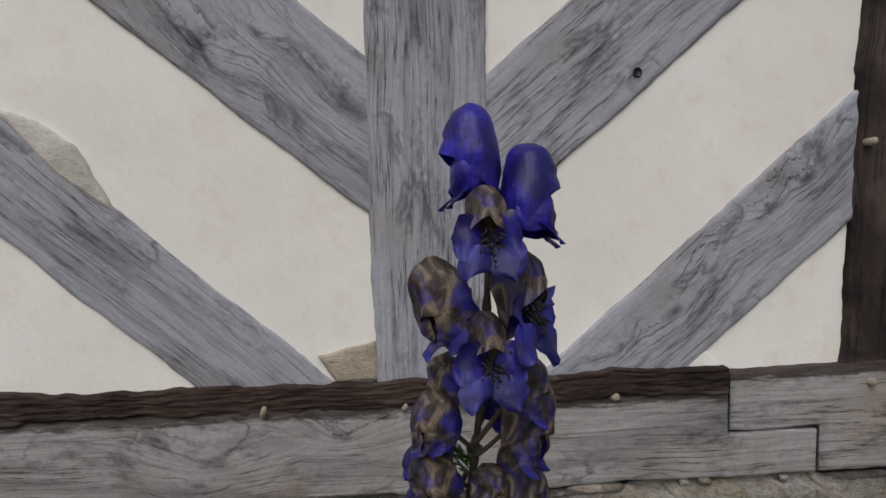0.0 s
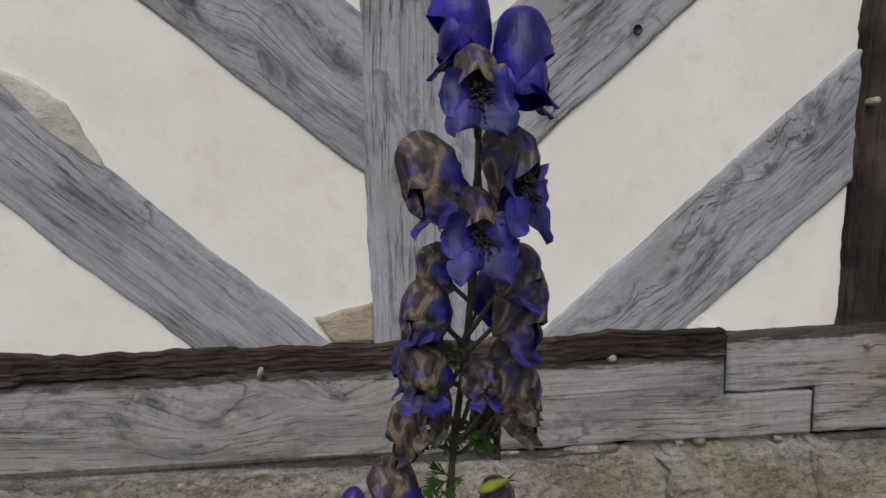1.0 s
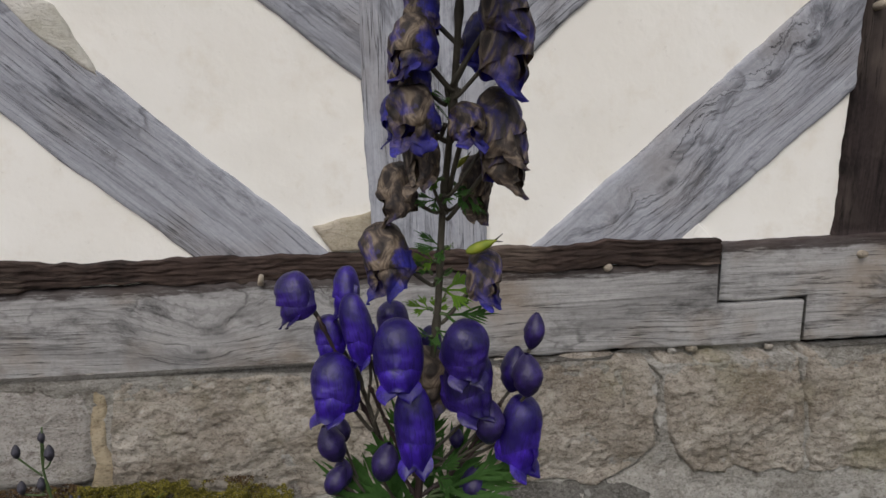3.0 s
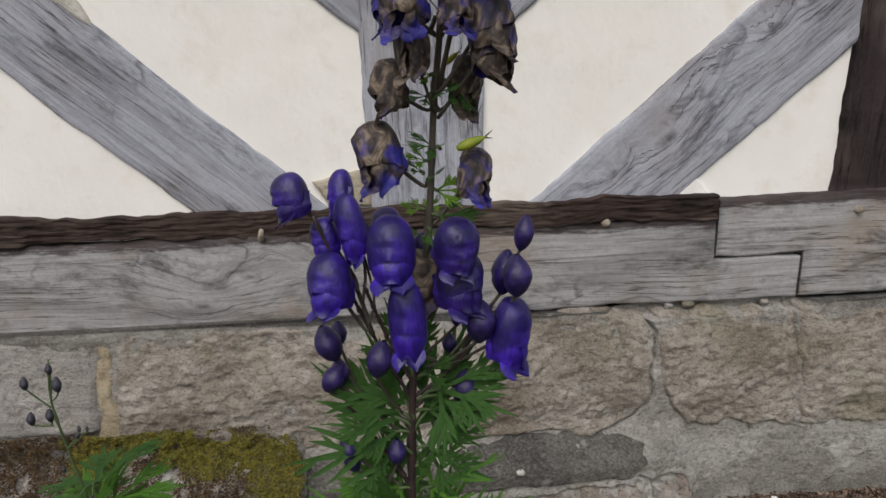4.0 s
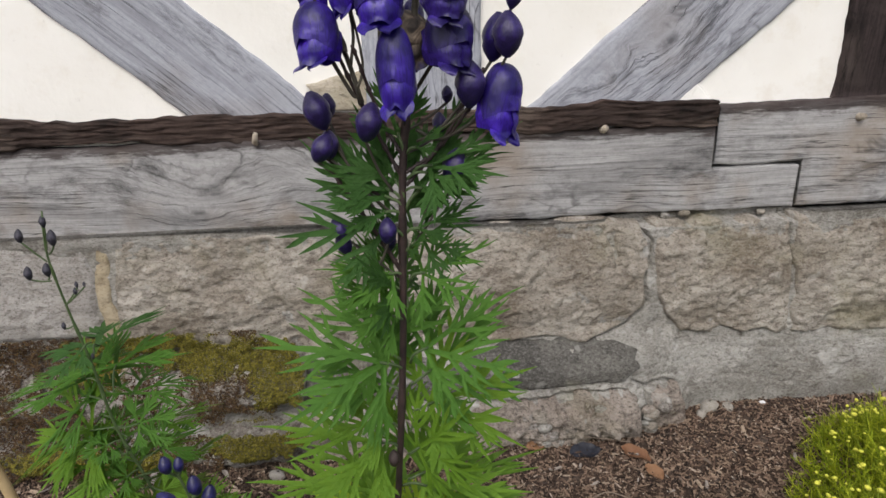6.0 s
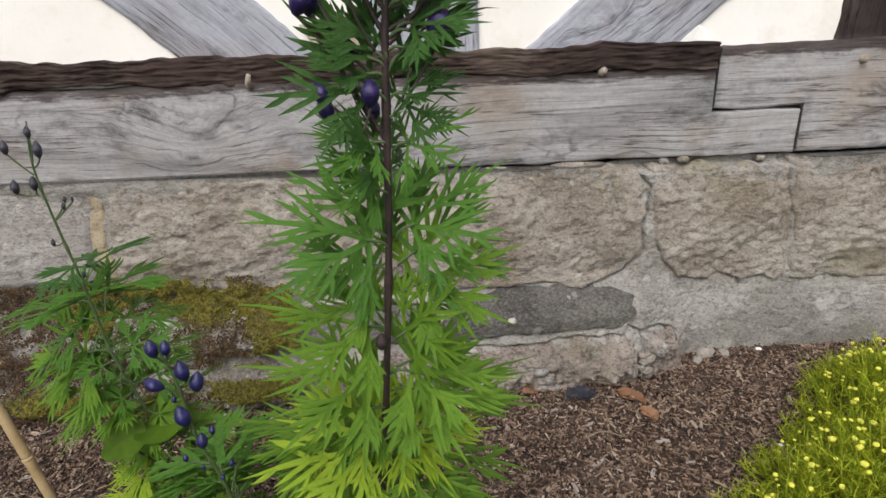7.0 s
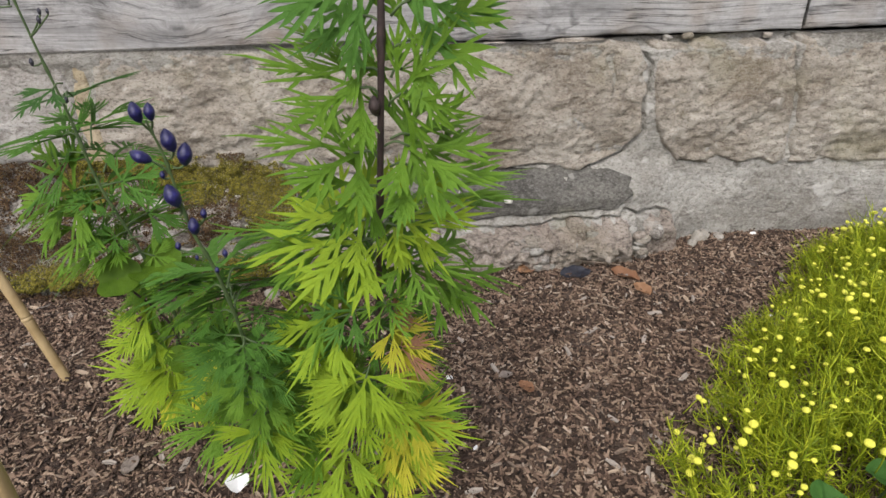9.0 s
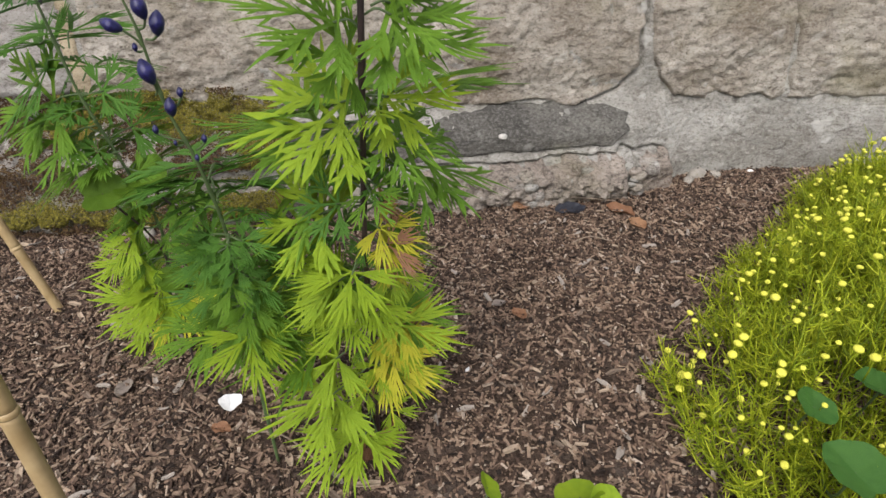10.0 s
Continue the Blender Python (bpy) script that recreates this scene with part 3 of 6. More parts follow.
# packing under the sill, and a pale chip in the cement
for q, (lx, ls) in enumerate(((1.065, 0.016), (1.115, 0.015), (1.29, 0.010))):
    lump("packing_stone", lx + 0.01 * math.sin(q * 5.3), 0.409 + 0.003 * math.sin(q * 2.1), ls * (0.5 + 0.35 * abs(math.sin(q * 3.7))), STONE if q % 4 else CEMENT, q * 1.7, -0.030)
peb = random.Random(8)
for q in range(70):
    px_, pz_ = peb.uniform(0.57, 1.07), peb.uniform(-0.005, 0.062)
    lump("pebble", px_, pz_, peb.uniform(0.004, 0.014), (RUBBLE, STONE, CEMENT, LEDGE)[q % 4], q * 2.3, 0.013 + 0.006 * peb.random())
lump("pale_chip", 0.715, 0.127, 0.007, PALE, 4.4, 0.009)


# ---- the bed ----
def ground_height(x, y):
    return 0.010 * fbm(x * 3.0, y * 3.0, 1.0, 3) + 0.004 * fbm(x * 14, y * 14, 6.0, 3) + 0.002 * fbm(x * 60, y * 60, 8.0, 2)


def axis_points(a, b, step, far, far_step):
    near = list(np.arange(a, b + step * 0.5, step))
    out_lo = [a - far_step * 1.6 ** k for k in range(far)][::-1]
    out_hi = [b + far_step * 1.6 ** k for k in range(far)]
    return [float(v) for v in out_lo + near + out_hi]


GX = axis_points(-0.9, 2.0, 0.011, 22, 0.05)
GY = axis_points(-0.3, 1.16, 0.011, 22, 0.05)
gv, gf = sheet(len(GY), len(GX), lambda i, j: (GX[j], GY[i], ground_height(GX[j], GY[i]) if abs(GX[j]) < 4 and abs(GY[i]) < 4 else 0.0))
tagged(new("ground", mesh_of("ground", gv, gf, SOIL)), "dark garden soil covered with bark mulch", kind="structure")

rng = random.Random(11)


def chips(count):
    verts, faces = [], []
    for _ in range(count):
        x, y = rng.uniform(-0.55, 1.75), rng.uniform(0.02, 1.12)
        if y > plinth_face(x, 0.02) + 0.01:
            continue
        size = rng.random() ** 2.2
        ln, wd, th = 0.0011 + 0.0088 * size, 0.0006 + 0.0022 * rng.random() * (0.4 + size), 0.0005 + 0.0009 * rng.random()
        if rng.random() < 0.06:
            wd *= 1.8
        turn = Euler((rng.gauss(0, 0.45), rng.gauss(0, 0.45), rng.uniform(0, 6.28))).to_matrix()
        z = ground_height(x, y) + 0.0012 + 0.003 * rng.random()
        k = len(verts)
        cut = [rng.uniform(0.35, 1.0) for _ in range(4)]
        for s in (-1, 1):
            for (a, b), c in zip(((-1, -1), (1, -1), (1, 1), (-1, 1)), cut):
                p = turn @ Vector((a * ln * (0.6 + 0.4 * c), b * wd * c, s * th + 0.15 * ln * (a * a - 0.5) * rng.random() * 0.3))
                verts.append((x + p.x, y + p.y, z + p.z))
        faces += [(k, k + 3, k + 2, k + 1), (k + 4, k + 5, k + 6, k + 7), (k, k + 1, k + 5, k + 4), (k + 1, k + 2, k + 6, k + 5), (k + 2, k + 3, k + 7, k + 6), (k + 3, k, k + 4, k + 7)]
    return mesh_of("bark_mulch", verts, faces, CHIPS, smooth=False)


tagged(new("bark_mulch", chips(140000)), "fine brown bark chips strewn over the soil", "mulch", kind="stuff")


GREEN_SPOTS = [(0.0, 0.224, 0.13, 0.02), (0.245, 0.165, 0.055, 0.06), (0.21, 0.055, 0.09, 0.028), (-0.10, 0.19, 0.05, 0.04), (-0.17, 0.045, 0.08, 0.02), (0.12, 0.195, 0.10, 0.035), (-0.02, 0.03, 0.06, 0.02)]


def moss_green(x, z):
    """How much of the moss at a place is fresh: cushions on the rims, dried out between."""
    best = max(1 - ((x - cx) / hw) ** 2 - ((z - cz) / hh) ** 2 for cx, cz, hw, hh in GREEN_SPOTS)
    return best + 0.9 * fbm(x * 26, z * 26, 4.0)


def moss(name, material, count, fresh, label, size):
    """Short tufts crowded over the ledge, with bare stone left between them."""
    verts, faces = [], []
    while count:
        x, z = rng.uniform(-0.75, 0.305), rng.uniform(-0.01, 0.24)
        green = moss_green(x, z)
        if (green + rng.gauss(0, 0.3) > -0.22) != fresh:
            continue
        count -= 1
        bare = fbm(x * 15, z * 20, 9.0) - 0.40 - 0.35 * max(0.0, green)
        crevice = z < 0.09 and abs(z - 0.076) < 0.008 and x > 0.0
        if x > 0.2 and z > 0.085 and ((x - 0.2) / 0.105) ** 2 + ((z - 0.15) / 0.075) ** 2 + 0.5 * fbm(x * 40, z * 40, 7.0) > 1:
            continue
        if bare + rng.gauss(0, 0.06) > 0 or crevice or (not fresh and x > 0.14 and z < 0.1) or (x > 0.24 and green < 0):
            continue
        thick = 0.012 * max(0.0, min(1.0, 0.4 + green)) + 0.010 * fbm(x * 45, z * 45, 2.0, 3)
        p = Vector((x, plinth_face(x, z) - (0.027 if x > 0.09 else 0.018) - thick, z))
        d = Vector((rng.gauss(0, 0.6), -0.9, rng.gauss(0.4, 0.6))).normalized()
        a = d.orthogonal().normalized()
        b = d.cross(a)
        h, r = size * rng.uniform(0.7, 1.7), size * rng.uniform(0.35, 0.6)
        k = len(verts)
        for q in range(4):
            w = q * math.pi / 2 + rng.random()
            verts.append(tuple(p + (a * math.cos(w) + b * math.sin(w)) * r))
        verts.append(tuple(p + d * h))
        faces += [(k + q, k + (q + 1) % 4, k + 4) for q in range(4)]
    return tagged(new(name, mesh_of(name, verts, faces, material)), label, "moss", kind="stuff")


moss("dried_moss", MOSS_BROWN, 42000, False, "dark brown dried moss on the ledge stones", 0.0036)
moss("moss", MOSS, 34000, True, "yellow-green cushion moss on the ledge stones", 0.0030)


# ---- plant materials ----
def leaf_material(name, a, b, tip, vein):
    m, nt, p = mat(name)
    oi = nt.nodes.new("ShaderNodeObjectInfo")
    v = coords(nt)
    n1, n2 = noise_of(nt, v, 2.2, 4, 0.6), noise_of(nt, v, 22, 5, 0.65)
    col = mix(nt, ramp(nt, n1, (0.3, (0,)), (0.7, (1,))), a, b)
    col = mix(nt, ramp(nt, oi.outputs["Random"], (0.0, (0.0,)), (1.0, (0.5,))), col, b)
    col = mix(nt, ramp(nt, n2, (0.45, (0,)), (0.75, (0.4,))), col, vein)
    # lobes age from their tips
    tc = nt.nodes.new("ShaderNodeTexCoord")
    ln = nt.nodes.new("ShaderNodeVectorMath")
    ln.operation = "LENGTH"
    nt.links.new(tc.outputs["Object"], ln.inputs[0])
    far = nt.nodes.new("ShaderNodeMath")
    far.operation = "MULTIPLY_ADD"
    nt.links.new(n1, far.inputs[0])
    far.inputs[1].default_value = 0.5
    nt.links.new(ln.outputs["Value"], far.inputs[2])
    col = mix(nt, ramp(nt, far.outputs[0], (1.0, (0,)), (1.4, (0.6,))), col, tip)
    nt.links.new(col, p.inputs["Base Color"])
    p.inputs["Roughness"].default_value = 0.55
    p.inputs["Specular IOR Level"].default_value = 0.25
    bump(nt, p, n2, 0.3, 0.02)
    thin(nt, p, col, 0.28)
    return m


LEAF_DARK = leaf_material("dark_green_leaf", (0.028, 0.085, 0.017), (0.052, 0.13, 0.024), (0.08, 0.13, 0.03), (0.07, 0.14, 0.04))
LEAF_MID = leaf_material("green_leaf", (0.074, 0.168, 0.014), (0.13, 0.24, 0.018), (0.13, 0.27, 0.025), (0.12, 0.26, 0.035))
LEAF_LIGHT = leaf_material("yellow_green_leaf", (0.165, 0.27, 0.014), (0.262, 0.365, 0.019), (0.30, 0.39, 0.03), (0.17, 0.31, 0.03))
LEAF_YELLOW = leaf_material("yellowing_leaf", (0.34, 0.40, 0.03), (0.46, 0.42, 0.028), (0.46, 0.32, 0.04), (0.46, 0.40, 0.06))
LEAF_DRY = leaf_material("withered_leaf", (0.20, 0.095, 0.05), (0.29, 0.15, 0.085), (0.16, 0.075, 0.04), (0.33, 0.19, 0.12))
LEAF_BLUE = leaf_material("bluish_green_leaf", (0.051, 0.138, 0.017), (0.086, 0.20, 0.025), (0.08, 0.20, 0.03), (0.08, 0.20, 0.035))
LEAF_ROUND = leaf_material("olive_round_leaf", (0.045, 0.10, 0.006), (0.085, 0.16, 0.009), (0.10, 0.15, 0.02), (0.11, 0.17, 0.03))


def petal_material(name, base, bright, dry=None, dry_share=0.0, lower_blue=None, rough=0.42):
    """A violet sepal; a withered one is dry and brown at its top with blue left below."""
    m, nt, p = mat(name)
    v = coords(nt)
    oi = nt.nodes.new("ShaderNodeObjectInfo")
    veins = noise_of(nt, coords(nt, (14, 14, 2.4)), 2.5, 5, 0.6, 0.6)
    soft = noise_of(nt, v, 2.6, 3, 0.5)
    # base is a shaded petal tone, bright a painted highlight; noise mixes them
    col = mix(nt, ramp(nt, soft, (0.42, (0,)), (0.70, (1,))), base, bright)
    col = mix(nt, ramp(nt, veins, (0.48, (0,)), (0.60, (0.55,))), col, tuple(c * 0.45 for c in base))
    col = mix(nt, ramp(nt, oi.outputs["Random"], (0.0, (0.3,)), (1.0, (0.0,))), col, tuple(c * 0.6 for c in base))
    if dry:
        wilt = noise_of(nt, v, 1.9, 5, 0.55, 0.5)
        sep = nt.nodes.new("ShaderNodeSeparateXYZ")
        tc = nt.nodes.new("ShaderNodeTexCoord")
        nt.links.new(tc.outputs["Object"], sep.inputs[0])
        up = nt.nodes.new("ShaderNodeMath")
        up.operation = "MULTIPLY_ADD"
        nt.links.new(sep.outputs[2], up.inputs[0])
        up.inputs[1].default_value = 0.32
        nt.links.new(wilt, up.inputs[2])
        paper = ramp(nt, noise_of(nt, coords(nt, (3.0, 3.0, 1.9)), 1.4, 5, 0.58, 1.5), (0.36, dry[0]), (0.50, dry[1]), (0.66, dry[2]))
        lo = 0.62 - 0.45 * dry_share
        col = mix(nt, ramp(nt, up.outputs[0], (lo + 0.02, (0,)), (lo + 0.14, (1,))), col, paper)
    nt.links.new(col, p.inputs["Base Color"])
    p.inputs["Roughness"].default_value = rough
    p.inputs["Specular IOR Level"].default_value = 0.6
    p.inputs["Sheen Weight"].default_value = 0.0
    n1 = bump(nt, p, veins, 0.14, 0.03)
    bump(nt, p, soft, 0.08, 0.05, n1)
    thin(nt, p, col, 0.22)
    return m


DRY = ((0.014, 0.010, 0.010), (0.075, 0.053, 0.041), (0.31, 0.24, 0.17))
PETAL = petal_material("violet_petal", (0.019, 0.007, 0.18), (0.11, 0.038, 0.76), rough=0.31)
PETAL_HOOD = petal_material("dark_violet_hood", (0.016, 0.007, 0.13), (0.07, 0.028, 0.46), rough=0.42)
PETAL_DEEP = petal_material("deep_violet_petal", (0.017, 0.009, 0.10), (0.065, 0.030, 0.34), rough=0.38)
PETAL_BLUE = petal_material("blue_violet_petal", (0.009, 0.006, 0.15), (0.048, 0.030, 0.64), DRY, -0.10, rough=0.45)
PETAL_FADED = petal_material("fading_blue_petal", (0.009, 0.007, 0.13), (0.046, 0.040, 0.50), DRY, 0.24, rough=0.5)
PETAL_DRY = petal_material("withered_petal", (0.016, 0.012, 0.20), (0.07, 0.065, 0.72), DRY, 0.50, rough=0.65)
PETAL_PAPER = petal_material("papery_brown_petal", (0.035, 0.028, 0.15), (0.11, 0.09, 0.36), DRY, 0.86, rough=0.65)
BUD = petal_material("slate_violet_bud", (0.024, 0.014, 0.095), (0.065, 0.036, 0.24), rough=0.42)
BUD_GREY = petal_material("grey_bud", (0.045, 0.043, 0.06), (0.10, 0.095, 0.13), rough=0.6)
BUD_BLUE = petal_material("navy_bud", (0.014, 0.014, 0.085), (0.035, 0.03, 0.20), rough=0.35)


def plain(name, a, b, scale=60.0, rough=0.6, relief=0.3):
    m, nt, p = mat(name)
    n = noise_of(nt, coords(nt), scale, 5, 0.6)
    nt.links.new(ramp(nt, n, (0.35, a), (0.65, b)), p.inputs["Base Color"])
    p.inputs["Roughness"].default_value = rough
    bump(nt, p, n, relief, 0.002)
    return m


STEM_DARK = plain("purple_brown_stem", (0.022, 0.014, 0.014), (0.05, 0.03, 0.028), 120)
STEM_UPPER = plain("olive_brown_stem", (0.045, 0.04, 0.03), (0.085, 0.075, 0.055), 160)
STEM_GREEN = plain("green_stem", (0.05, 0.085, 0.03), (0.085, 0.13, 0.045), 120)
STAMEN = plain("dark_stamens", (0.006, 0.005, 0.012), (0.025, 0.022, 0.03), 30, 0.8)
POD = plain("green_pod", (0.10, 0.19, 0.02), (0.42, 0.40, 0.03), 26)
CANE = plain("bamboo_cane", (0.30, 0.21, 0.10), (0.44, 0.33, 0.18), 22, 0.5)


# ---- parts of a monkshood ----
def wrinkle(p, amp, freq, seed):
    if not amp:
        return p
    q = Vector((p[0] * freq + seed, p[1] * freq, p[2] * freq - seed))
    d = noise.noise_vector(q) + 0.5 * noise.noise_vector(q * 2.3) + 0.14 * noise.noise_vector(q * 4.9)
    return (p[0] + d.x * amp, p[1] + d.y * amp, p[2] + d.z * amp)


def fold(u, v, wilt, seed):
    """Papery folds that run down a withered sepal."""
    return 1 + wilt * (0.08 * math.sin(4 * u + 3.5 * v + seed) + 0.04 * math.sin(9 * u - 4 * v + 2 * seed)) * v


def hood_mesh(material, wilt, seed, slant=0.12):
    """The helmet: a broad dome, open below its front, with a small beak. It faces -y and is over half of the flower's height."""
    cols, rows = 40, 19

    def place(i, j):
        u, v = 2 * math.pi * j / cols, i / rows
        c = math.cos(u)
        depth = 0.47 - 0.6 * (slant - 0.12) + slant * (1 - c) + 0.012 * math.sin(3 * u + seed)
        r = math.sin(min(1.0, v * 1.05) * math.pi * 0.56) ** 0.74 * (1 - (0.07 + (0.06 + slant) * (c < 0) * -c) * v ** 3 - 0.04 * v ** 6) * fold(u, v, wilt, seed)
        z = 0.5 - depth * (1 - math.cos(v * math.pi * 0.55)) / (1 - math.cos(math.pi * 0.55)) - 0.04 * v
        beak = math.exp(-(min(u, 2 * math.pi - u) / 0.30) ** 2) * v ** 6
        x = 0.30 * r * math.sin(u) * (1 - 0.25 * beak)
        y = -(0.285 * r * c) * (1.0 if c > 0 else 0.85) - 0.055 * beak + 0.03 * (1 - v)
        dent = 0.02 * math.exp(-((v - 0.78) / 0.07) ** 2) * max(0.0, c)
        return wrinkle((x, y + dent, z + 0.03 * beak), 0.008 + 0.060 * wilt, 2.6 + 1.6 * wilt, seed)

    return mesh_of("hood", *sheet(rows + 1, cols, place, wrap=True), material)


def sepals_mesh(material, wilt, spread, seed):
    """Two broad side sepals that cup round the front and two narrow lower ones."""
    verts, faces = [], []

    def add(rows, cols, fn):
        k = len(verts)
        v, f = sheet(rows, cols, fn)
        verts.extend(wrinkle(p, 0.008 + 0.075 * wilt, 3.2 + 1.6 * wilt, seed + 3) for p in v)
        faces.extend(tuple(k + q for q in face) for face in f)

    for side in (-1, 1):
        k1, k2 = 0.9 + 0.2 * noise.noise(Vector((seed, side, 0.0))), 0.05 * noise.noise(Vector((seed, side, 4.0)))

        def lateral(i, j):
            s, t = i / 13, j / 10 * 2 - 1
            w = (0.32 if t > 0 else 0.20) * math.sin(math.pi * (0.17 + 0.66 * s)) ** 0.5 * k1
            low = max(0.0, -t)
            lip = low ** 3
            shut = (0.275 * (1 - 0.26 * low ** 1.5) * max(0.0, math.cos(1.57 * s)) ** 0.75 * (1 - 0.10 * max(0.0, t)) - 0.012 * s ** 4, 0.12 - (0.388 + 0.012 * side - 0.07 * low ** 2 + 0.09 * lip) * math.sin(1.57 * s) * (1 - 0.13 * max(0.0, t)) + 0.04 * max(0.0, t) ** 2, -0.10 - 0.03 * s + t * w + k2 + 0.03 * lip * math.sin(7 * s + seed))
            # an open petal narrows to a point
            wf = 0.27 * math.sin(math.pi * (0.14 + 0.86 * s)) ** 0.75 * k1
            flap = (0.05 + 0.40 * s, -0.04 - 0.10 * math.sin(math.pi * s) - 0.05 * t * t + 0.05 * s, -0.03 - 0.02 * s + t * wf + 0.03 * s * s)
            x, y, z = (p + (q - p) * spread for p, q in zip(shut, flap))
            ruffle = 1 + (0.03 + 0.11 * wilt) * math.sin(9 * s + 4 * t + seed) * abs(t)
            return (side * x * ruffle, y * ruffle, z)

        def lower(i, j):
            s, t = i / 9, j / 6 * 2 - 1
            w = (0.150 + 0.065 * spread) * math.sin(math.pi * (0.20 + 0.79 * s)) ** 0.75
            return (side * (0.085 + (0.05 + 0.13 * spread) * s) + t * w, -0.13 - (0.20 - 0.10 * spread) * s + 0.05 * t * t, -0.20 + 0.10 * spread - (0.19 + 0.18 * spread) * s * k1 + 0.02 * t)

        add(14, 11, lateral)
        add(10, 7, lower)
    return mesh_of("flower", verts, faces, material)


def stamens_mesh(seed):
    r = random.Random(seed)
    verts, faces = [], []
    for _ in range(44):
        a = Vector((r.gauss(0, 0.05), -0.02, -0.07 + r.gauss(0, 0.05)))
        b = a + Vector((r.gauss(0, 0.05), -0.11 - 0.06 * r.random(), r.gauss(-0.02, 0.05)))
        v, f = tube([a, (a + b) / 2 + Vector((0, 0, 0.015)), b], [0.007, 0.006, 0.013], 4)
        k = len(verts)
        verts += v
        faces += [tuple(k + q for q in t) for t in f]
    return mesh_of("stamen_tuft", verts, faces, STAMEN)


SEEDS = iter(range(1, 4000))


def flower(plant, at, height, yaw, material, joint, wilt=0.0, spread=0.0, nod=0.0, lean=0.0, slim=1.0, hood=None, stalk=None, slant=0.12):
    """One helmet flower at a place; yaw 0 looks to -y. joint: where its stalk leaves the stem."""
    s = next(SEEDS)
    # a withered flower stays half shut
    if spread < 0.6:
        spread = max(spread * 0.4, 0.10 if wilt > 0.25 else 0.0)
    m = pose(*at, nod, lean, yaw) @ Matrix.Diagonal((height * slim, height * slim, height * 1.03, 1))
    f = part("flower", sepals_mesh(material, wilt, spread, s * 1.7), plant, m=m)
    # an open flower throws its hood back
    back_ = Matrix.Translation((0, 0.06, 0.02)) @ Matrix.Rotation(radians(-24), 4, "X") @ Matrix.Diagonal((0.85, 0.95, 1.0, 1)) if spread > 0.6 else Matrix.Identity(4)
    part("hood", hood_mesh(hood or (PETAL_HOOD if material is PETAL else PETAL_DRY if material is PETAL_FADED and spread > 0.6 else material), wilt, s * 2.3, slant), f, m=back_)
    if spread > 0.6:
        part("stamen_tuft", stamens_mesh(s), f)
    if joint is not None:
        inv = m.inverted()
        end, start = Vector((0, 0.10, -0.02)), inv @ Vector(joint)
        bend = (end + start) / 2 + Vector((0, 0.15, -0.25))
        pts = curve_points([start, bend, end], 9)
        v, fa = tube(pts, [0.0009 / height] * 9, 6)
        part("pedicel", mesh_of("pedicel", v, fa, stalk or STEM_UPPER), f)
    return f


def bud(plant, at, height, material, joint=None, yaw=0.0, lean=0.0, nod=0.0, stalk=None, fat=1.0):
    """A closed bud: a hooded egg with its side sepals showing as a seam."""
    s = next(SEEDS)
    if material is BUD:
        fat = fat * 1.14

    def place(i, j):
        u, v = 2 * math.pi * j / 14, i / 10
        r = max(0.02, math.sin(math.pi * (0.03 + 0.94 * v)) ** 0.72)
        c = math.cos(u)
        seam = 1 - 0.10 * math.exp(-((v - 0.62 - 0.1 * c) / 0.05) ** 2)
        return wrinkle((0.30 * fat * r * math.sin(u) * seam, -0.34 * fat * r * c * seam - 0.06 * math.sin(math.pi * v), 0.5 - v), 0.012, 4, s)

    m = pose(*at, nod, lean, yaw) @ Matrix.Scale(height, 4)
    b = part("bud", mesh_of("bud", *sheet(11, 14, place, wrap=True), material), plant, m=m)
    if joint is not None:
        start = m.inverted() @ Vector(joint)
        pts = curve_points([start, start * 0.5 + Vector((0, 0.1, -0.35)), Vector((0, 0.03, -0.46))], 8)
        v, f = tube(pts, [0.0008 / height] * 8, 6)
        part("pedicel", mesh_of("pedicel", v, f, stalk or STEM_UPPER), b)
    return b


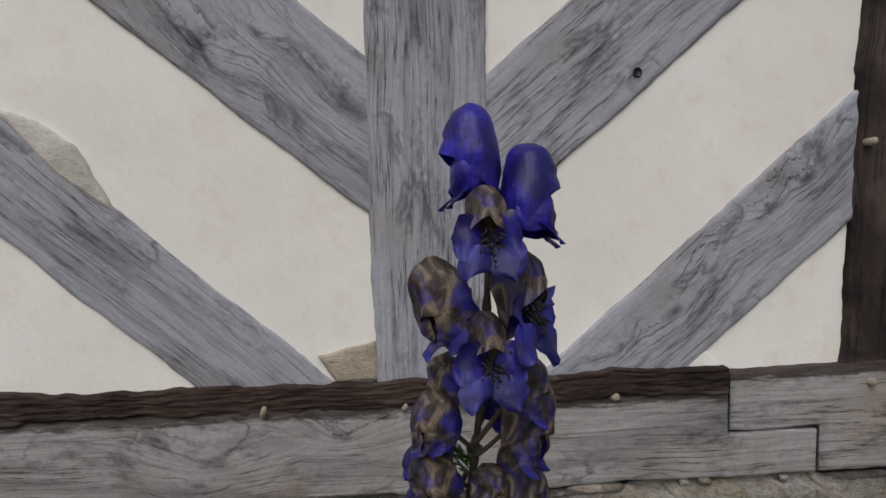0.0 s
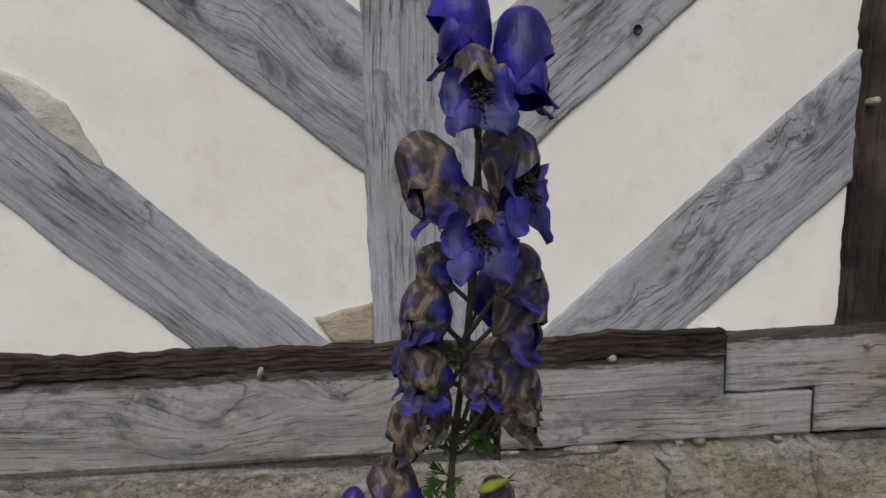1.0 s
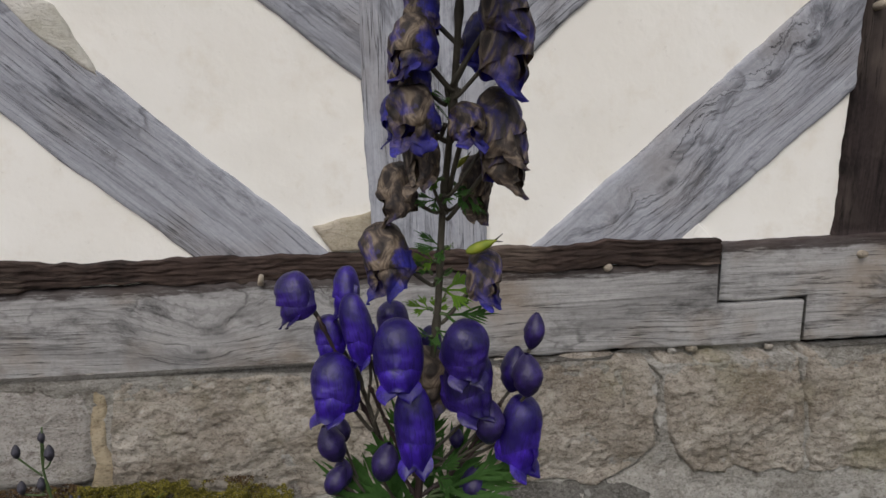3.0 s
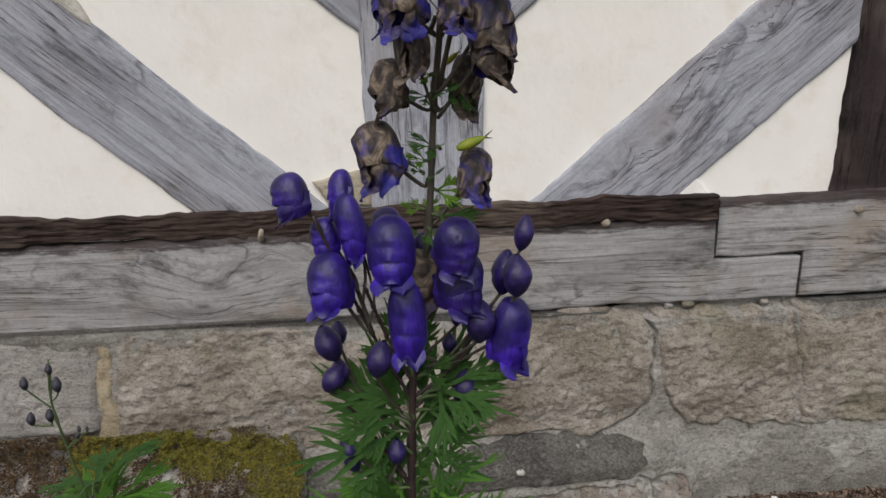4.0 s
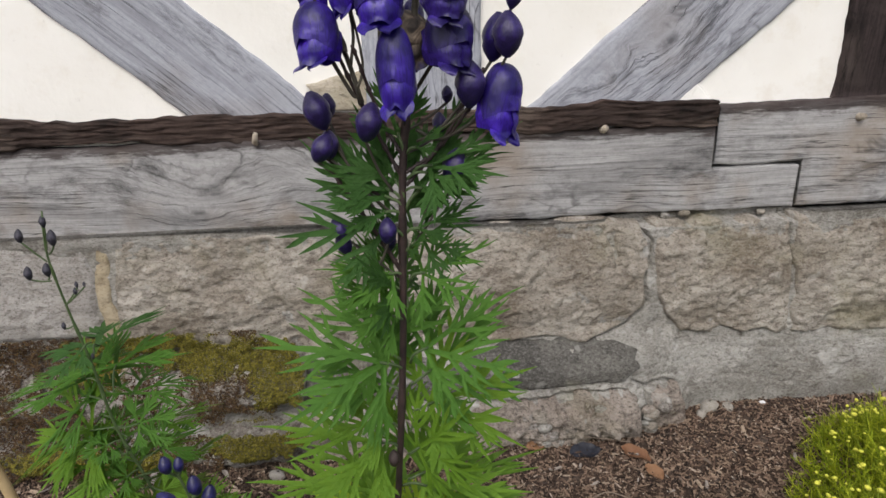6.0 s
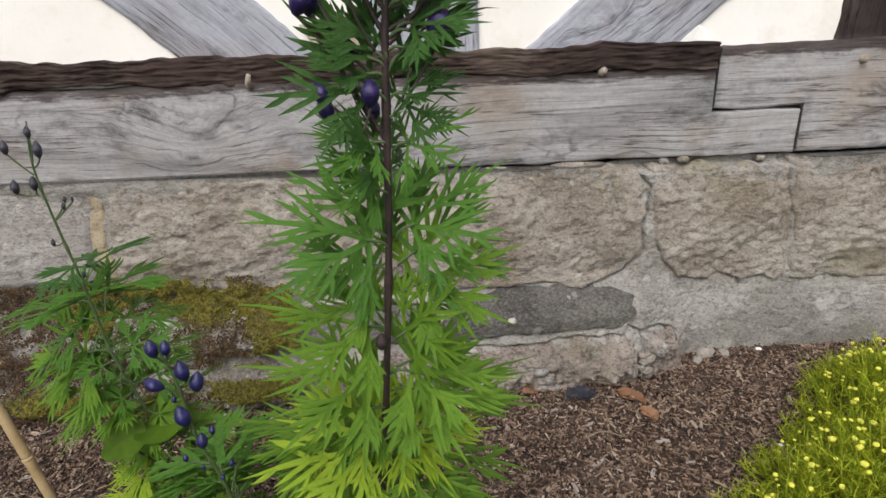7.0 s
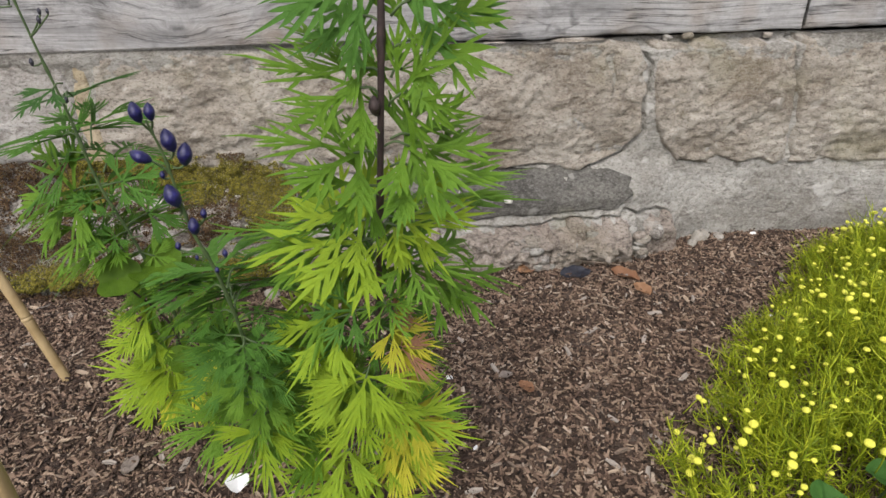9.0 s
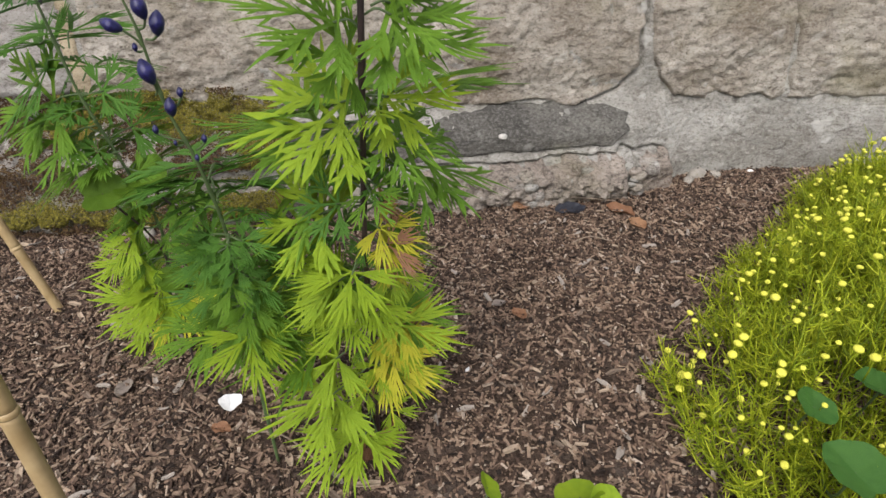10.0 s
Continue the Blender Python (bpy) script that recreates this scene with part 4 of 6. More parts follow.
def leaf_mesh(seed, lobes=5, droop=0.35, narrow=1.0, wide=0.36, cuts=((0.32, 0.52), (0.47, 0.39), (0.63, 0.24))):
    """A hand-shaped leaf of wedges, each cut into slender pointed fingers; unit length along +x from its stalk, upper side +z."""
    r = random.Random(seed)
    verts, faces = [], []

    def bend(x, y):
        d2 = x * x + y * y
        return (x, y, -droop * d2 + 0.10 * abs(y) * (1 - 0.6 * abs(y)) + 0.04 * math.sin(7 * x + 5 * y + seed) * d2)

    def finger(x, y, ang, length, width, curl, n=6, base=0.55):
        """One lobe; gives back the place and heading at any share of its length."""
        line, px, py = [], x, y
        for i in range(n):
            t = i / (n - 1)
            line.append((px, py, ang + curl * t))
            px, py = px + math.cos(ang + curl * t) * length / (n - 1), py + math.sin(ang + curl * t) * length / (n - 1)
        k = len(verts)
        for i, (px, py, a) in enumerate(line):
            t = i / (n - 1)
            w = max(0.0015, width * (base + (1 - base) * min(1.0, t * 2.2)) * min(1.0, (1 - t) * 2.4) ** 0.75)
            dx, dy = math.cos(a), math.sin(a)
            for q in (-1, 0, 1):
                p = bend(px - dy * w * q, py + dx * w * q)
                verts.append((p[0], p[1], p[2] - (0.35 * w if q == 0 else 0.0)))
        for i in range(n - 1):
            for q in range(2):
                c = k + i * 3 + q
                faces.append((c, c + 3, c + 4, c + 1))
        return lambda t: line[min(n - 1, int(t * (n - 1) + 0.5))]

    fan = 1.7 if lobes >= 5 else 0.85
    for m in range(lobes):
        a = -fan + 2 * fan * m / (lobes - 1) + r.gauss(0, 0.06)
        ln = (1.0 - 0.24 * abs(a) / fan) * r.uniform(0.9, 1.05)
        w = 0.028 * narrow
        cu = r.gauss(0, 0.10)
        spine = finger(0, 0, a, ln, w, cu, 8, 0.75)
        for q in (-1, 1):
            for t0, rel in cuts:
                if t0 > 0.5 and r.random() < 0.25:
                    continue
                x, y, h = spine(t0 + r.gauss(0, 0.02))
                length = ln * rel * r.uniform(0.85, 1.12)
                side = finger(x, y, h + q * wide * r.uniform(0.85, 1.25), length, w * 0.8, -q * r.uniform(0.05, 0.40), 6, 0.85)
                if t0 < 0.5 and r.random() < 0.6:
                    x, y, h = side(0.42)
                    finger(x, y, h + q * wide * r.uniform(0.9, 1.3), length * r.uniform(0.30, 0.46), w * 0.62, -q * 0.15, 4, 0.8)
    return verts, faces


LEAF_DATA = [leaf_mesh(q, 5, d, 1.0, w) for q, d, w in ((1, 0.14, 0.46), (2, 0.26, 0.52), (3, 0.05, 0.44), (4, 0.34, 0.48), (5, 0.18, 0.56), (6, 0.02, 0.50))]
# the lower leaves are cut to the base into long slender fingers
FINE_DATA = [leaf_mesh(40 + q, 5, d, 0.76, 0.34, ((0.17, 0.66), (0.31, 0.55), (0.45, 0.43))) for q, d in enumerate((0.10, 0.22, 0.04, 0.30, 0.16, 0.02))]
SMALL_DATA = [leaf_mesh(20 + q, 3, 0.15, 1.25, 0.50) for q in range(3)]
LEAF_CACHE = {}
# how far the leaves of the plant in hand reach
LEAF_REACH = [1.13]


def leaf(plant, joint, tip, material, size=None, small=False, roll=0.0, petiole=0.22, name="leaf", stalk=None, share=0.70, droop=0.0):
    """A cut leaf on its own stalk, from the stem's joint out to the tip of its middle lobe."""
    r = next(SEEDS)
    a, b = Vector(joint), Vector(tip)
    if not small:
        b = a + (b - a) * LEAF_REACH[0]
        roll += 26 * math.sin(r * 2.4)
        if LEAF_REACH[0] > 1.1 and a.z > 0.38:
            b.z += 0.014
    b.z = max(b.z, 0.015)
    d = b - a
    size = size or d.length * share
    x = d.normalized()
    base = b - x * size
    # blades turn their faces to the open side of the bed and the sky
    side = Vector((0, -0.55, 0.84)).cross(x)
    side = side.normalized() if side.length > 0.05 else Vector((1, 0, 0))
    up = x.cross(side)
    m = Matrix.Translation(base) @ Matrix((x, side, up)).transposed().to_4x4() @ Matrix.Rotation(radians(roll), 4, "X") @ Matrix.Rotation(radians(-droop), 4, "Y") @ Matrix.Scale(size, 4)
    fine = not small and a.z < 0.34
    key = (small, fine, r % (3 if small else 6), material.name)
    if key not in LEAF_CACHE:
        v, f = (SMALL_DATA if small else FINE_DATA if fine else LEAF_DATA)[key[2]]
        LEAF_CACHE[key] = mesh_of(name, v, f, material)
    ob = part(name, LEAF_CACHE[key], plant, m=m)
    start = m.inverted() @ a
    pts = curve_points([start, start * 0.45 + Vector((0, 0, 0.06)), Vector((0.03, 0, -0.01))], 6)
    v, f = tube(pts, [0.0009 / size] * 6, 5)
    part("petiole", mesh_of("petiole", v, f, stalk or STEM_GREEN), ob)
    return ob


def stem(plant, points, r0, r1, material, name="stem"):
    pts = curve_points(points, 48)
    n = len(pts)
    v, f = tube(pts, [r0 + (r1 - r0) * k / (n - 1) + (0.0006 if k % 6 == 3 else 0.0) for k in range(n)], 10)
    return part(name, mesh_of(name, v, f, material), plant)


def round_leaf(plant, at, size, m_rot, material=None, notch=0.35, name="leaf"):
    """A broad heart-shaped leaf with a dished blade; unit radius."""
    s = next(SEEDS)

    def place(i, j):
        r, w = i / 8, 2 * math.pi * j / 28
        cut = 1 - notch * math.exp(-((min(w, 2 * math.pi - w)) / 0.42) ** 2)
        rad = r * cut * (1 + 0.03 * math.sin(5 * w))
        x, y = -rad * math.cos(w), rad * math.sin(w)
        z = 0.10 * rad * rad + 0.22 * abs(y) + 0.035 * math.sin(8 * w) * r ** 2 + 0.02 * noise.noise(Vector((x * 3, y * 3, s)))
        return (x, y, z)

    v, f = sheet(9, 28, place, wrap=True)
    return part(name, mesh_of(name, v, f, material or LEAF_ROUND), plant, m=Matrix.Translation(at) @ m_rot @ Matrix.Scale(size, 4))


def fill_leaves(plant, points, z0, z1, n, reach, materials, seed, low=0.6):
    """More leaves in a spiral round a stem; materials run from the lowest leaves to the highest."""
    r = random.Random(seed)
    line = curve_points(points, 60)
    for k in range(n):
        z = z0 + (z1 - z0) * (k + r.random()) / n
        at = min(line, key=lambda p: abs(p.z - z))
        w = 2.4 * k + r.gauss(0, 0.3)
        size = reach * (1.0 - 0.45 * k / n) * r.uniform(0.8, 1.1)
        if math.sin(w) < -0.2:
            size *= low
        rise = size * r.uniform(-0.30, 0.30)
        tip = at + Vector((math.cos(w) * size, math.sin(w) * size, rise))
        tip.z = max(tip.z, 0.02)
        m = materials[min(len(materials) - 1, int(k / n * len(materials)))]
        leaf(plant, at, tip, m, roll=r.gauss(0, 18))


def pod(plant, a, b):
    """A green seed pod with a forked dark tip."""
    a, b = Vector(a), Vector(b)
    pts = [a.lerp(b, t) for t in (0, 0.15, 0.4, 0.7, 0.9, 1.0)]
    n = (b - a).length
    ob = part("seed_pod", mesh_of("seed_pod", *tube(pts, [n * k for k in (0.06, 0.14, 0.17, 0.13, 0.05, 0.015)], 10), POD), plant, "green seed pod with a yellow base")
    for s in (-1, 1):
        end = b + (b - a) * 0.18 + Vector((0, 0, s * 0.12 * n))
        part("style", mesh_of("style", *tube([b - (b - a) * 0.1, end], [n * 0.03, n * 0.012], 5), STAMEN), ob)
    return ob


# ---- the tall monkshood ----
monkshood = tagged(thing("monkshood", 0.0, 0.0, 0.0), "tall monkshood in flower, its upper flowers withering above violet ones", "plant", "monkshood plants")
stem(monkshood, [(0.453, 0.400, -0.010), (0.457, 0.380, 0.100), (0.461, 0.360, 0.200), (0.465, 0.335, 0.300), (0.473, 0.310, 0.400), (0.481, 0.290, 0.500), (0.488, 0.284, 0.600), (0.492, 0.276, 0.700), (0.496, 0.272, 0.740)], 0.0025, 0.0020, STEM_DARK)
stem(monkshood, [(0.495, 0.273, 0.735), (0.503, 0.266, 0.800), (0.506, 0.258, 0.850), (0.510, 0.240, 0.900), (0.512, 0.224, 0.950), (0.512, 0.213, 0.995)], 0.0018, 0.0011, STEM_UPPER, "upper_stem")
# the withering spike
flower(monkshood, (0.507, 0.211, 1.0065), 0.0360, -84, PETAL_BLUE, (0.513, 0.214, 0.986), wilt=0.28, nod=4, lean=-4, slim=1.05, slant=0.25)
flower(monkshood, (0.5235, 0.209, 0.994), 0.0370, 82, PETAL_BLUE, (0.513, 0.215, 0.980), wilt=0.32, lean=12, nod=2, slim=1.0, slant=0.25)
flower(monkshood, (0.508, 0.192, 0.984), 0.0310, 0, PETAL_FADED, (0.512, 0.215, 0.980), wilt=0.42, spread=0.85, nod=-10, slim=0.92)
flower(monkshood, (0.524, 0.212, 0.959), 0.0400, 42, PETAL_FADED, (0.512, 0.223, 0.954), wilt=0.6, spread=0.65, lean=11, nod=-1, slim=0.92)
flower(monkshood, (0.497, 0.216, 0.958), 0.0350, -40, PETAL_DRY, (0.512, 0.226, 0.945), wilt=0.55, lean=-16, nod=10, slim=1.05)
flower(monkshood, (0.510, 0.203, 0.943), 0.0330, 4, PETAL_FADED, (0.513, 0.229, 0.936), wilt=0.42, spread=0.9, nod=-10, slim=0.90)
flower(monkshood, (0.499, 0.236, 0.925), 0.0243, -70, PETAL_DRY, (0.512, 0.235, 0.917), wilt=0.6, lean=-15, nod=3, slim=1.13)
flower(monkshood, (0.527, 0.231, 0.911), 0.0388, 55, PETAL_DRY, (0.512, 0.240, 0.900), wilt=0.5, spread=0.25, lean=12, nod=10, slim=0.97)
flower(monkshood, (0.495, 0.232, 0.912), 0.0263, -50, PETAL_DRY, (0.510, 0.240, 0.901), wilt=0.62, spread=0.3, lean=-11, nod=0, slim=1.25)
flower(monkshood, (0.491, 0.244, 0.889), 0.0220, -60, PETAL_FADED, (0.510, 0.247, 0.881), wilt=0.5, lean=-13, nod=7, slim=1.48)
flower(monkshood, (0.514, 0.234, 0.885), 0.0198, 20, PETAL_DRY, (0.509, 0.255, 0.859), wilt=0.85, lean=4, nod=-3, slim=1.23)
flower(monkshood, (0.529, 0.244, 0.872), 0.0341, 60, PETAL_PAPER, (0.508, 0.259, 0.847), wilt=0.35, hood=PETAL_DRY, lean=13, nod=4, slim=1.07)
flower(monkshood, (0.497, 0.242, 0.873), 0.0323, -25, PETAL_PAPER, (0.508, 0.258, 0.850), wilt=0.6, spread=0.2, lean=-6, nod=-6, slim=0.80)
flower(monkshood, (0.494, 0.243, 0.903), 0.0309, -60, PETAL_DRY, (0.507, 0.240, 0.901), wilt=0.45, lean=-13, nod=1, slim=1.02)
flower(monkshood, (0.494, 0.236, 0.888), 0.0274, -20, PETAL_DRY, (0.507, 0.245, 0.887), wilt=0.7, spread=0.4, lean=-4, nod=8, slim=1.25)
flower(monkshood, (0.526, 0.228, 0.924), 0.0270, 60, PETAL_DRY, (0.509, 0.240, 0.900), wilt=0.45, lean=13, nod=-2, slim=1.26)
flower(monkshood, (0.520, 0.247, 0.915), 0.0267, 40, PETAL_FADED, (0.509, 0.241, 0.898), wilt=0.6, lean=9, nod=5, slim=0.93)
flower(monkshood, (0.527, 0.241, 0.882), 0.0376, 62, PETAL_PAPER, (0.506, 0.255, 0.858), wilt=0.38, hood=PETAL_DRY, lean=14, nod=-5, slim=0.97)
flower(monkshood, (0.488, 0.255, 0.858), 0.0286, -65, PETAL_PAPER, (0.506, 0.256, 0.857), wilt=0.7, lean=-14, nod=2, slim=1.06)
flower(monkshood, (0.483, 0.259, 0.829), 0.0342, -45, PETAL_DRY, (0.503, 0.264, 0.819), wilt=0.65, spread=0.3, lean=-10, nod=9, slim=1.18)
flower(monkshood, (0.523, 0.260, 0.819), 0.0301, 50, PETAL_DRY, (0.503, 0.266, 0.798), wilt=0.5, lean=11, nod=-1, slim=1.01)
flower(monkshood, (0.520, 0.261, 0.858), 0.0313, 30, PETAL_PAPER, (0.506, 0.255, 0.858), wilt=0.9, lean=7, nod=6, slim=0.81)
flower(monkshood, (0.496, 0.273, 0.768), 0.0318, -10, PETAL_PAPER, (0.501, 0.268, 0.780), wilt=0.3, lean=-2, nod=-4, slim=1.46)
# the violet flowers in the middle
flower(monkshood, (0.441, 0.271, 0.811), 0.0253, -60, PETAL_DEEP, (0.474, 0.272, 0.742), lean=-13, nod=10, slim=1.36)
flower(monkshood, (0.463, 0.277, 0.810), 0.0276, -80, PETAL, (0.470, 0.270, 0.760), lean=-16, nod=0, slim=0.90)
flower(monkshood, (0.468, 0.267, 0.794), 0.0387, -40, PETAL, (0.472, 0.271, 0.748), lean=-9, nod=7, slim=0.70)
flower(monkshood, (0.485, 0.251, 0.787), 0.0371, -5, PETAL, (0.496, 0.270, 0.756), lean=-1, nod=-3, slim=1.04)
flower(monkshood, (0.454, 0.275, 0.790), 0.0230, -50, PETAL, (0.468, 0.269, 0.766), lean=-11, nod=4, slim=1.13)
flower(monkshood, (0.456, 0.261, 0.770), 0.0348, -35, PETAL, (0.472, 0.271, 0.745), wilt=0.05, lean=-8, nod=-6, slim=1.11)
flower(monkshood, (0.491, 0.249, 0.754), 0.0447, -10, PETAL, (0.494, 0.273, 0.735), lean=-2, nod=1, slim=0.70)
flower(monkshood, (0.514, 0.253, 0.788), 0.0307, 15, PETAL_DEEP, (0.496, 0.270, 0.756), lean=3, nod=8, slim=1.22)
flower(monkshood, (0.516, 0.263, 0.768), 0.0365, 35, PETAL_DEEP, (0.495, 0.272, 0.744), lean=8, nod=-2, slim=1.19)
flower(monkshood, (0.541, 0.268, 0.738), 0.0421, 40, PETAL, (0.500, 0.273, 0.728), wilt=0.06, lean=9, nod=5, slim=0.94)
flower(monkshood, (0.483, 0.289, 0.792), 0.0214, -20, PETAL_DEEP, (0.495, 0.270, 0.765), lean=-4, nod=-5, slim=1.33)
flower(monkshood, (0.501, 0.288, 0.778), 0.0231, 10, PETAL_DEEP, (0.495, 0.271, 0.753), lean=2, nod=2, slim=0.89)
# buds and pods
bud(monkshood, (0.526, 0.263, 0.750), 0.0220, BUD, (0.500, 0.274, 0.722))
bud(monkshood, (0.540, 0.273, 0.771), 0.0230, PETAL_DEEP, (0.512, 0.273, 0.728), lean=8)
bud(monkshood, (0.544, 0.263, 0.772), 0.0211, BUD, (0.531, 0.268, 0.744))
bud(monkshood, (0.548, 0.267, 0.792), 0.0178, BUD, (0.539, 0.270, 0.763), lean=10, fat=0.8)
bud(monkshood, (0.452, 0.272, 0.739), 0.0197, BUD, (0.470, 0.276, 0.701), lean=-20)
bud(monkshood, (0.453, 0.270, 0.721), 0.0159, BUD, (0.470, 0.276, 0.701), lean=30)
bud(monkshood, (0.477, 0.261, 0.734), 0.0192, BUD, (0.487, 0.276, 0.696), lean=15)
bud(monkshood, (0.456, 0.282, 0.740), 0.0130, BUD, (0.467, 0.276, 0.704))
bud(monkshood, (0.459, 0.279, 0.668), 0.0131, BUD, (0.490, 0.282, 0.635), lean=-20)
bud(monkshood, (0.483, 0.287, 0.666), 0.0132, BUD, (0.491, 0.281, 0.646))
bud(monkshood, (0.513, 0.288, 0.729), 0.0115, BUD, (0.494, 0.274, 0.716))
bud(monkshood, (0.517, 0.284, 0.744), 0.0088, BUD, (0.496, 0.273, 0.728))
bud(monkshood, (0.458, 0.278, 0.676), 0.0144, BUD, (0.488, 0.281, 0.646), lean=-30)
bud(monkshood, (0.483, 0.272, 0.676), 0.0145, BUD, (0.477, 0.276, 0.655))
bud(monkshood, (0.520, 0.279, 0.707), 0.0208, BUD, (0.495, 0.280, 0.663), lean=10)
bud(monkshood, (0.456, 0.274, 0.722), 0.0148, BUD, (0.485, 0.277, 0.685))
bud(monkshood, (0.505, 0.283, 0.690), 0.0065, STEM_DARK, (0.499, 0.283, 0.670))
bud(monkshood, (0.472, 0.276, 0.700), 0.0040, STEM_DARK, (0.476, 0.277, 0.688))
bud(monkshood, (0.479, 0.283, 0.524), 0.0120, STEM_DARK, (0.483, 0.289, 0.518))
pod(monkshood, (0.515, 0.251, 0.834), (0.528, 0.250, 0.839))
pod(monkshood, (0.511, 0.255, 0.869), (0.517, 0.254, 0.874))
# side branches of the flower head
stem(monkshood, [(0.492, 0.276, 0.703), (0.471, 0.275, 0.747), (0.450, 0.266, 0.804)], 0.0010, 0.0008, STEM_DARK, "branch")
stem(monkshood, [(0.493, 0.277, 0.689), (0.472, 0.280, 0.698), (0.451, 0.274, 0.718)], 0.0010, 0.0008, STEM_DARK, "branch")
stem(monkshood, [(0.494, 0.276, 0.699), (0.514, 0.277, 0.722), (0.534, 0.270, 0.757)], 0.0010, 0.0008, STEM_DARK, "branch")
stem(monkshood, [(0.494, 0.275, 0.706), (0.511, 0.278, 0.717), (0.528, 0.272, 0.739)], 0.0010, 0.0008, STEM_DARK, "branch")
stem(monkshood, [(0.492, 0.274, 0.716), (0.482, 0.276, 0.736), (0.471, 0.269, 0.769)], 0.0010, 0.0008, STEM_DARK, "branch")
stem(monkshood, [(0.491, 0.281, 0.646), (0.477, 0.278, 0.673), (0.458, 0.275, 0.705)], 0.0013, 0.0009, STEM_DARK, "branch")
# small leaves among the flowers
leaf(monkshood, (0.505, 0.256, 0.857), (0.517, 0.244, 0.861), LEAF_DARK, small=True, share=0.85)
leaf(monkshood, (0.505, 0.256, 0.856), (0.491, 0.246, 0.856), LEAF_DARK, small=True, share=0.85)
leaf(monkshood, (0.503, 0.266, 0.802), (0.532, 0.258, 0.804), LEAF_DARK, small=True, share=0.85)
leaf(monkshood, (0.502, 0.266, 0.797), (0.511, 0.255, 0.787), LEAF_DARK, small=True, share=0.85)
leaf(monkshood, (0.501, 0.267, 0.791), (0.493, 0.256, 0.799), LEAF_DARK, small=True, share=0.85)
leaf(monkshood, (0.503, 0.264, 0.819), (0.510, 0.253, 0.827), LEAF_DARK, small=True, share=0.85)
leaf(monkshood, (0.501, 0.264, 0.822), (0.493, 0.263, 0.830), LEAF_DARK, small=True, share=0.85)
leaf(monkshood, (0.509, 0.254, 0.863), (0.527, 0.254, 0.849), LEAF_DARK, small=True, share=0.85)
leaf(monkshood, (0.509, 0.263, 0.833), (0.490, 0.252, 0.839), LEAF_DARK, small=True, share=0.85)
leaf(monkshood, (0.509, 0.242, 0.895), (0.499, 0.234, 0.900), LEAF_DARK, small=True, share=0.85)
leaf(monkshood, (0.510, 0.245, 0.886), (0.501, 0.235, 0.897), LEAF_DARK, small=True, share=0.85)
leaf(monkshood, (0.507, 0.253, 0.864), (0.490, 0.248, 0.868), LEAF_MID, small=True, share=0.85)
leaf(monkshood, (0.503, 0.265, 0.814), (0.529, 0.261, 0.815), LEAF_MID, small=True, share=0.85)
leaf(monkshood, (0.505, 0.263, 0.832), (0.510, 0.254, 0.837), LEAF_MID, small=True, share=0.85)
leaf(monkshood, (0.504, 0.263, 0.827), (0.490, 0.259, 0.834), LEAF_MID, small=True, share=0.85)
leaf(monkshood, (0.501, 0.265, 0.805), (0.488, 0.267, 0.810), LEAF_MID, small=True, share=0.85)
leaf(monkshood, (0.502, 0.266, 0.803), (0.508, 0.269, 0.813), LEAF_MID, small=True, share=0.85)
leaf(monkshood, (0.495, 0.274, 0.716), (0.516, 0.265, 0.732), LEAF_DARK, small=True, share=0.8)
leaf(monkshood, (0.492, 0.277, 0.689), (0.453, 0.279, 0.729), LEAF_DARK, small=True, share=0.8)
leaf(monkshood, (0.493, 0.278, 0.684), (0.447, 0.273, 0.728), LEAF_DARK, small=True, share=0.8)
leaf(monkshood, (0.493, 0.277, 0.689), (0.472, 0.283, 0.748), LEAF_DARK, small=True, share=0.8)
leaf(monkshood, (0.494, 0.276, 0.702), (0.546, 0.268, 0.720), LEAF_DARK, small=True, share=0.8)
leaf(monkshood, (0.493, 0.276, 0.696), (0.533, 0.272, 0.702), LEAF_DARK, small=True, share=0.8)
leaf(monkshood, (0.493, 0.274, 0.716), (0.483, 0.280, 0.763), LEAF_DARK, small=True, share=0.8)
leaf(monkshood, (0.492, 0.278, 0.682), (0.447, 0.272, 0.697), LEAF_DARK, small=True, share=0.8)
leaf(monkshood, (0.492, 0.279, 0.671), (0.529, 0.271, 0.690), LEAF_DARK, small=True, share=0.8)
leaf(monkshood, (0.493, 0.277, 0.685), (0.531, 0.287, 0.735), LEAF_DARK, small=True, share=0.8)
leaf(monkshood, (0.491, 0.280, 0.660), (0.504, 0.268, 0.676), LEAF_DARK, small=True, share=0.8)
# the cut leaves up the stem
leaf(monkshood, (0.493, 0.279, 0.668), (0.443, 0.283, 0.706), LEAF_DARK, share=0.84)
leaf(monkshood, (0.491, 0.281, 0.646), (0.450, 0.271, 0.649), LEAF_BLUE, roll=-15, share=0.84)
leaf(monkshood, (0.491, 0.282, 0.633), (0.453, 0.290, 0.656), LEAF_BLUE, share=0.84)
leaf(monkshood, (0.490, 0.283, 0.618), (0.456, 0.276, 0.627), LEAF_BLUE, share=0.84)
leaf(monkshood, (0.495, 0.280, 0.664), (0.533, 0.285, 0.673), LEAF_DARK, share=0.84)
leaf(monkshood, (0.494, 0.281, 0.644), (0.534, 0.272, 0.654), LEAF_BLUE, roll=15, share=0.84)
leaf(monkshood, (0.497, 0.276, 0.704), (0.548, 0.270, 0.718), LEAF_DARK, share=0.84)
leaf(monkshood, (0.490, 0.282, 0.624), (0.478, 0.290, 0.676), LEAF_DARK, roll=40, share=0.84)
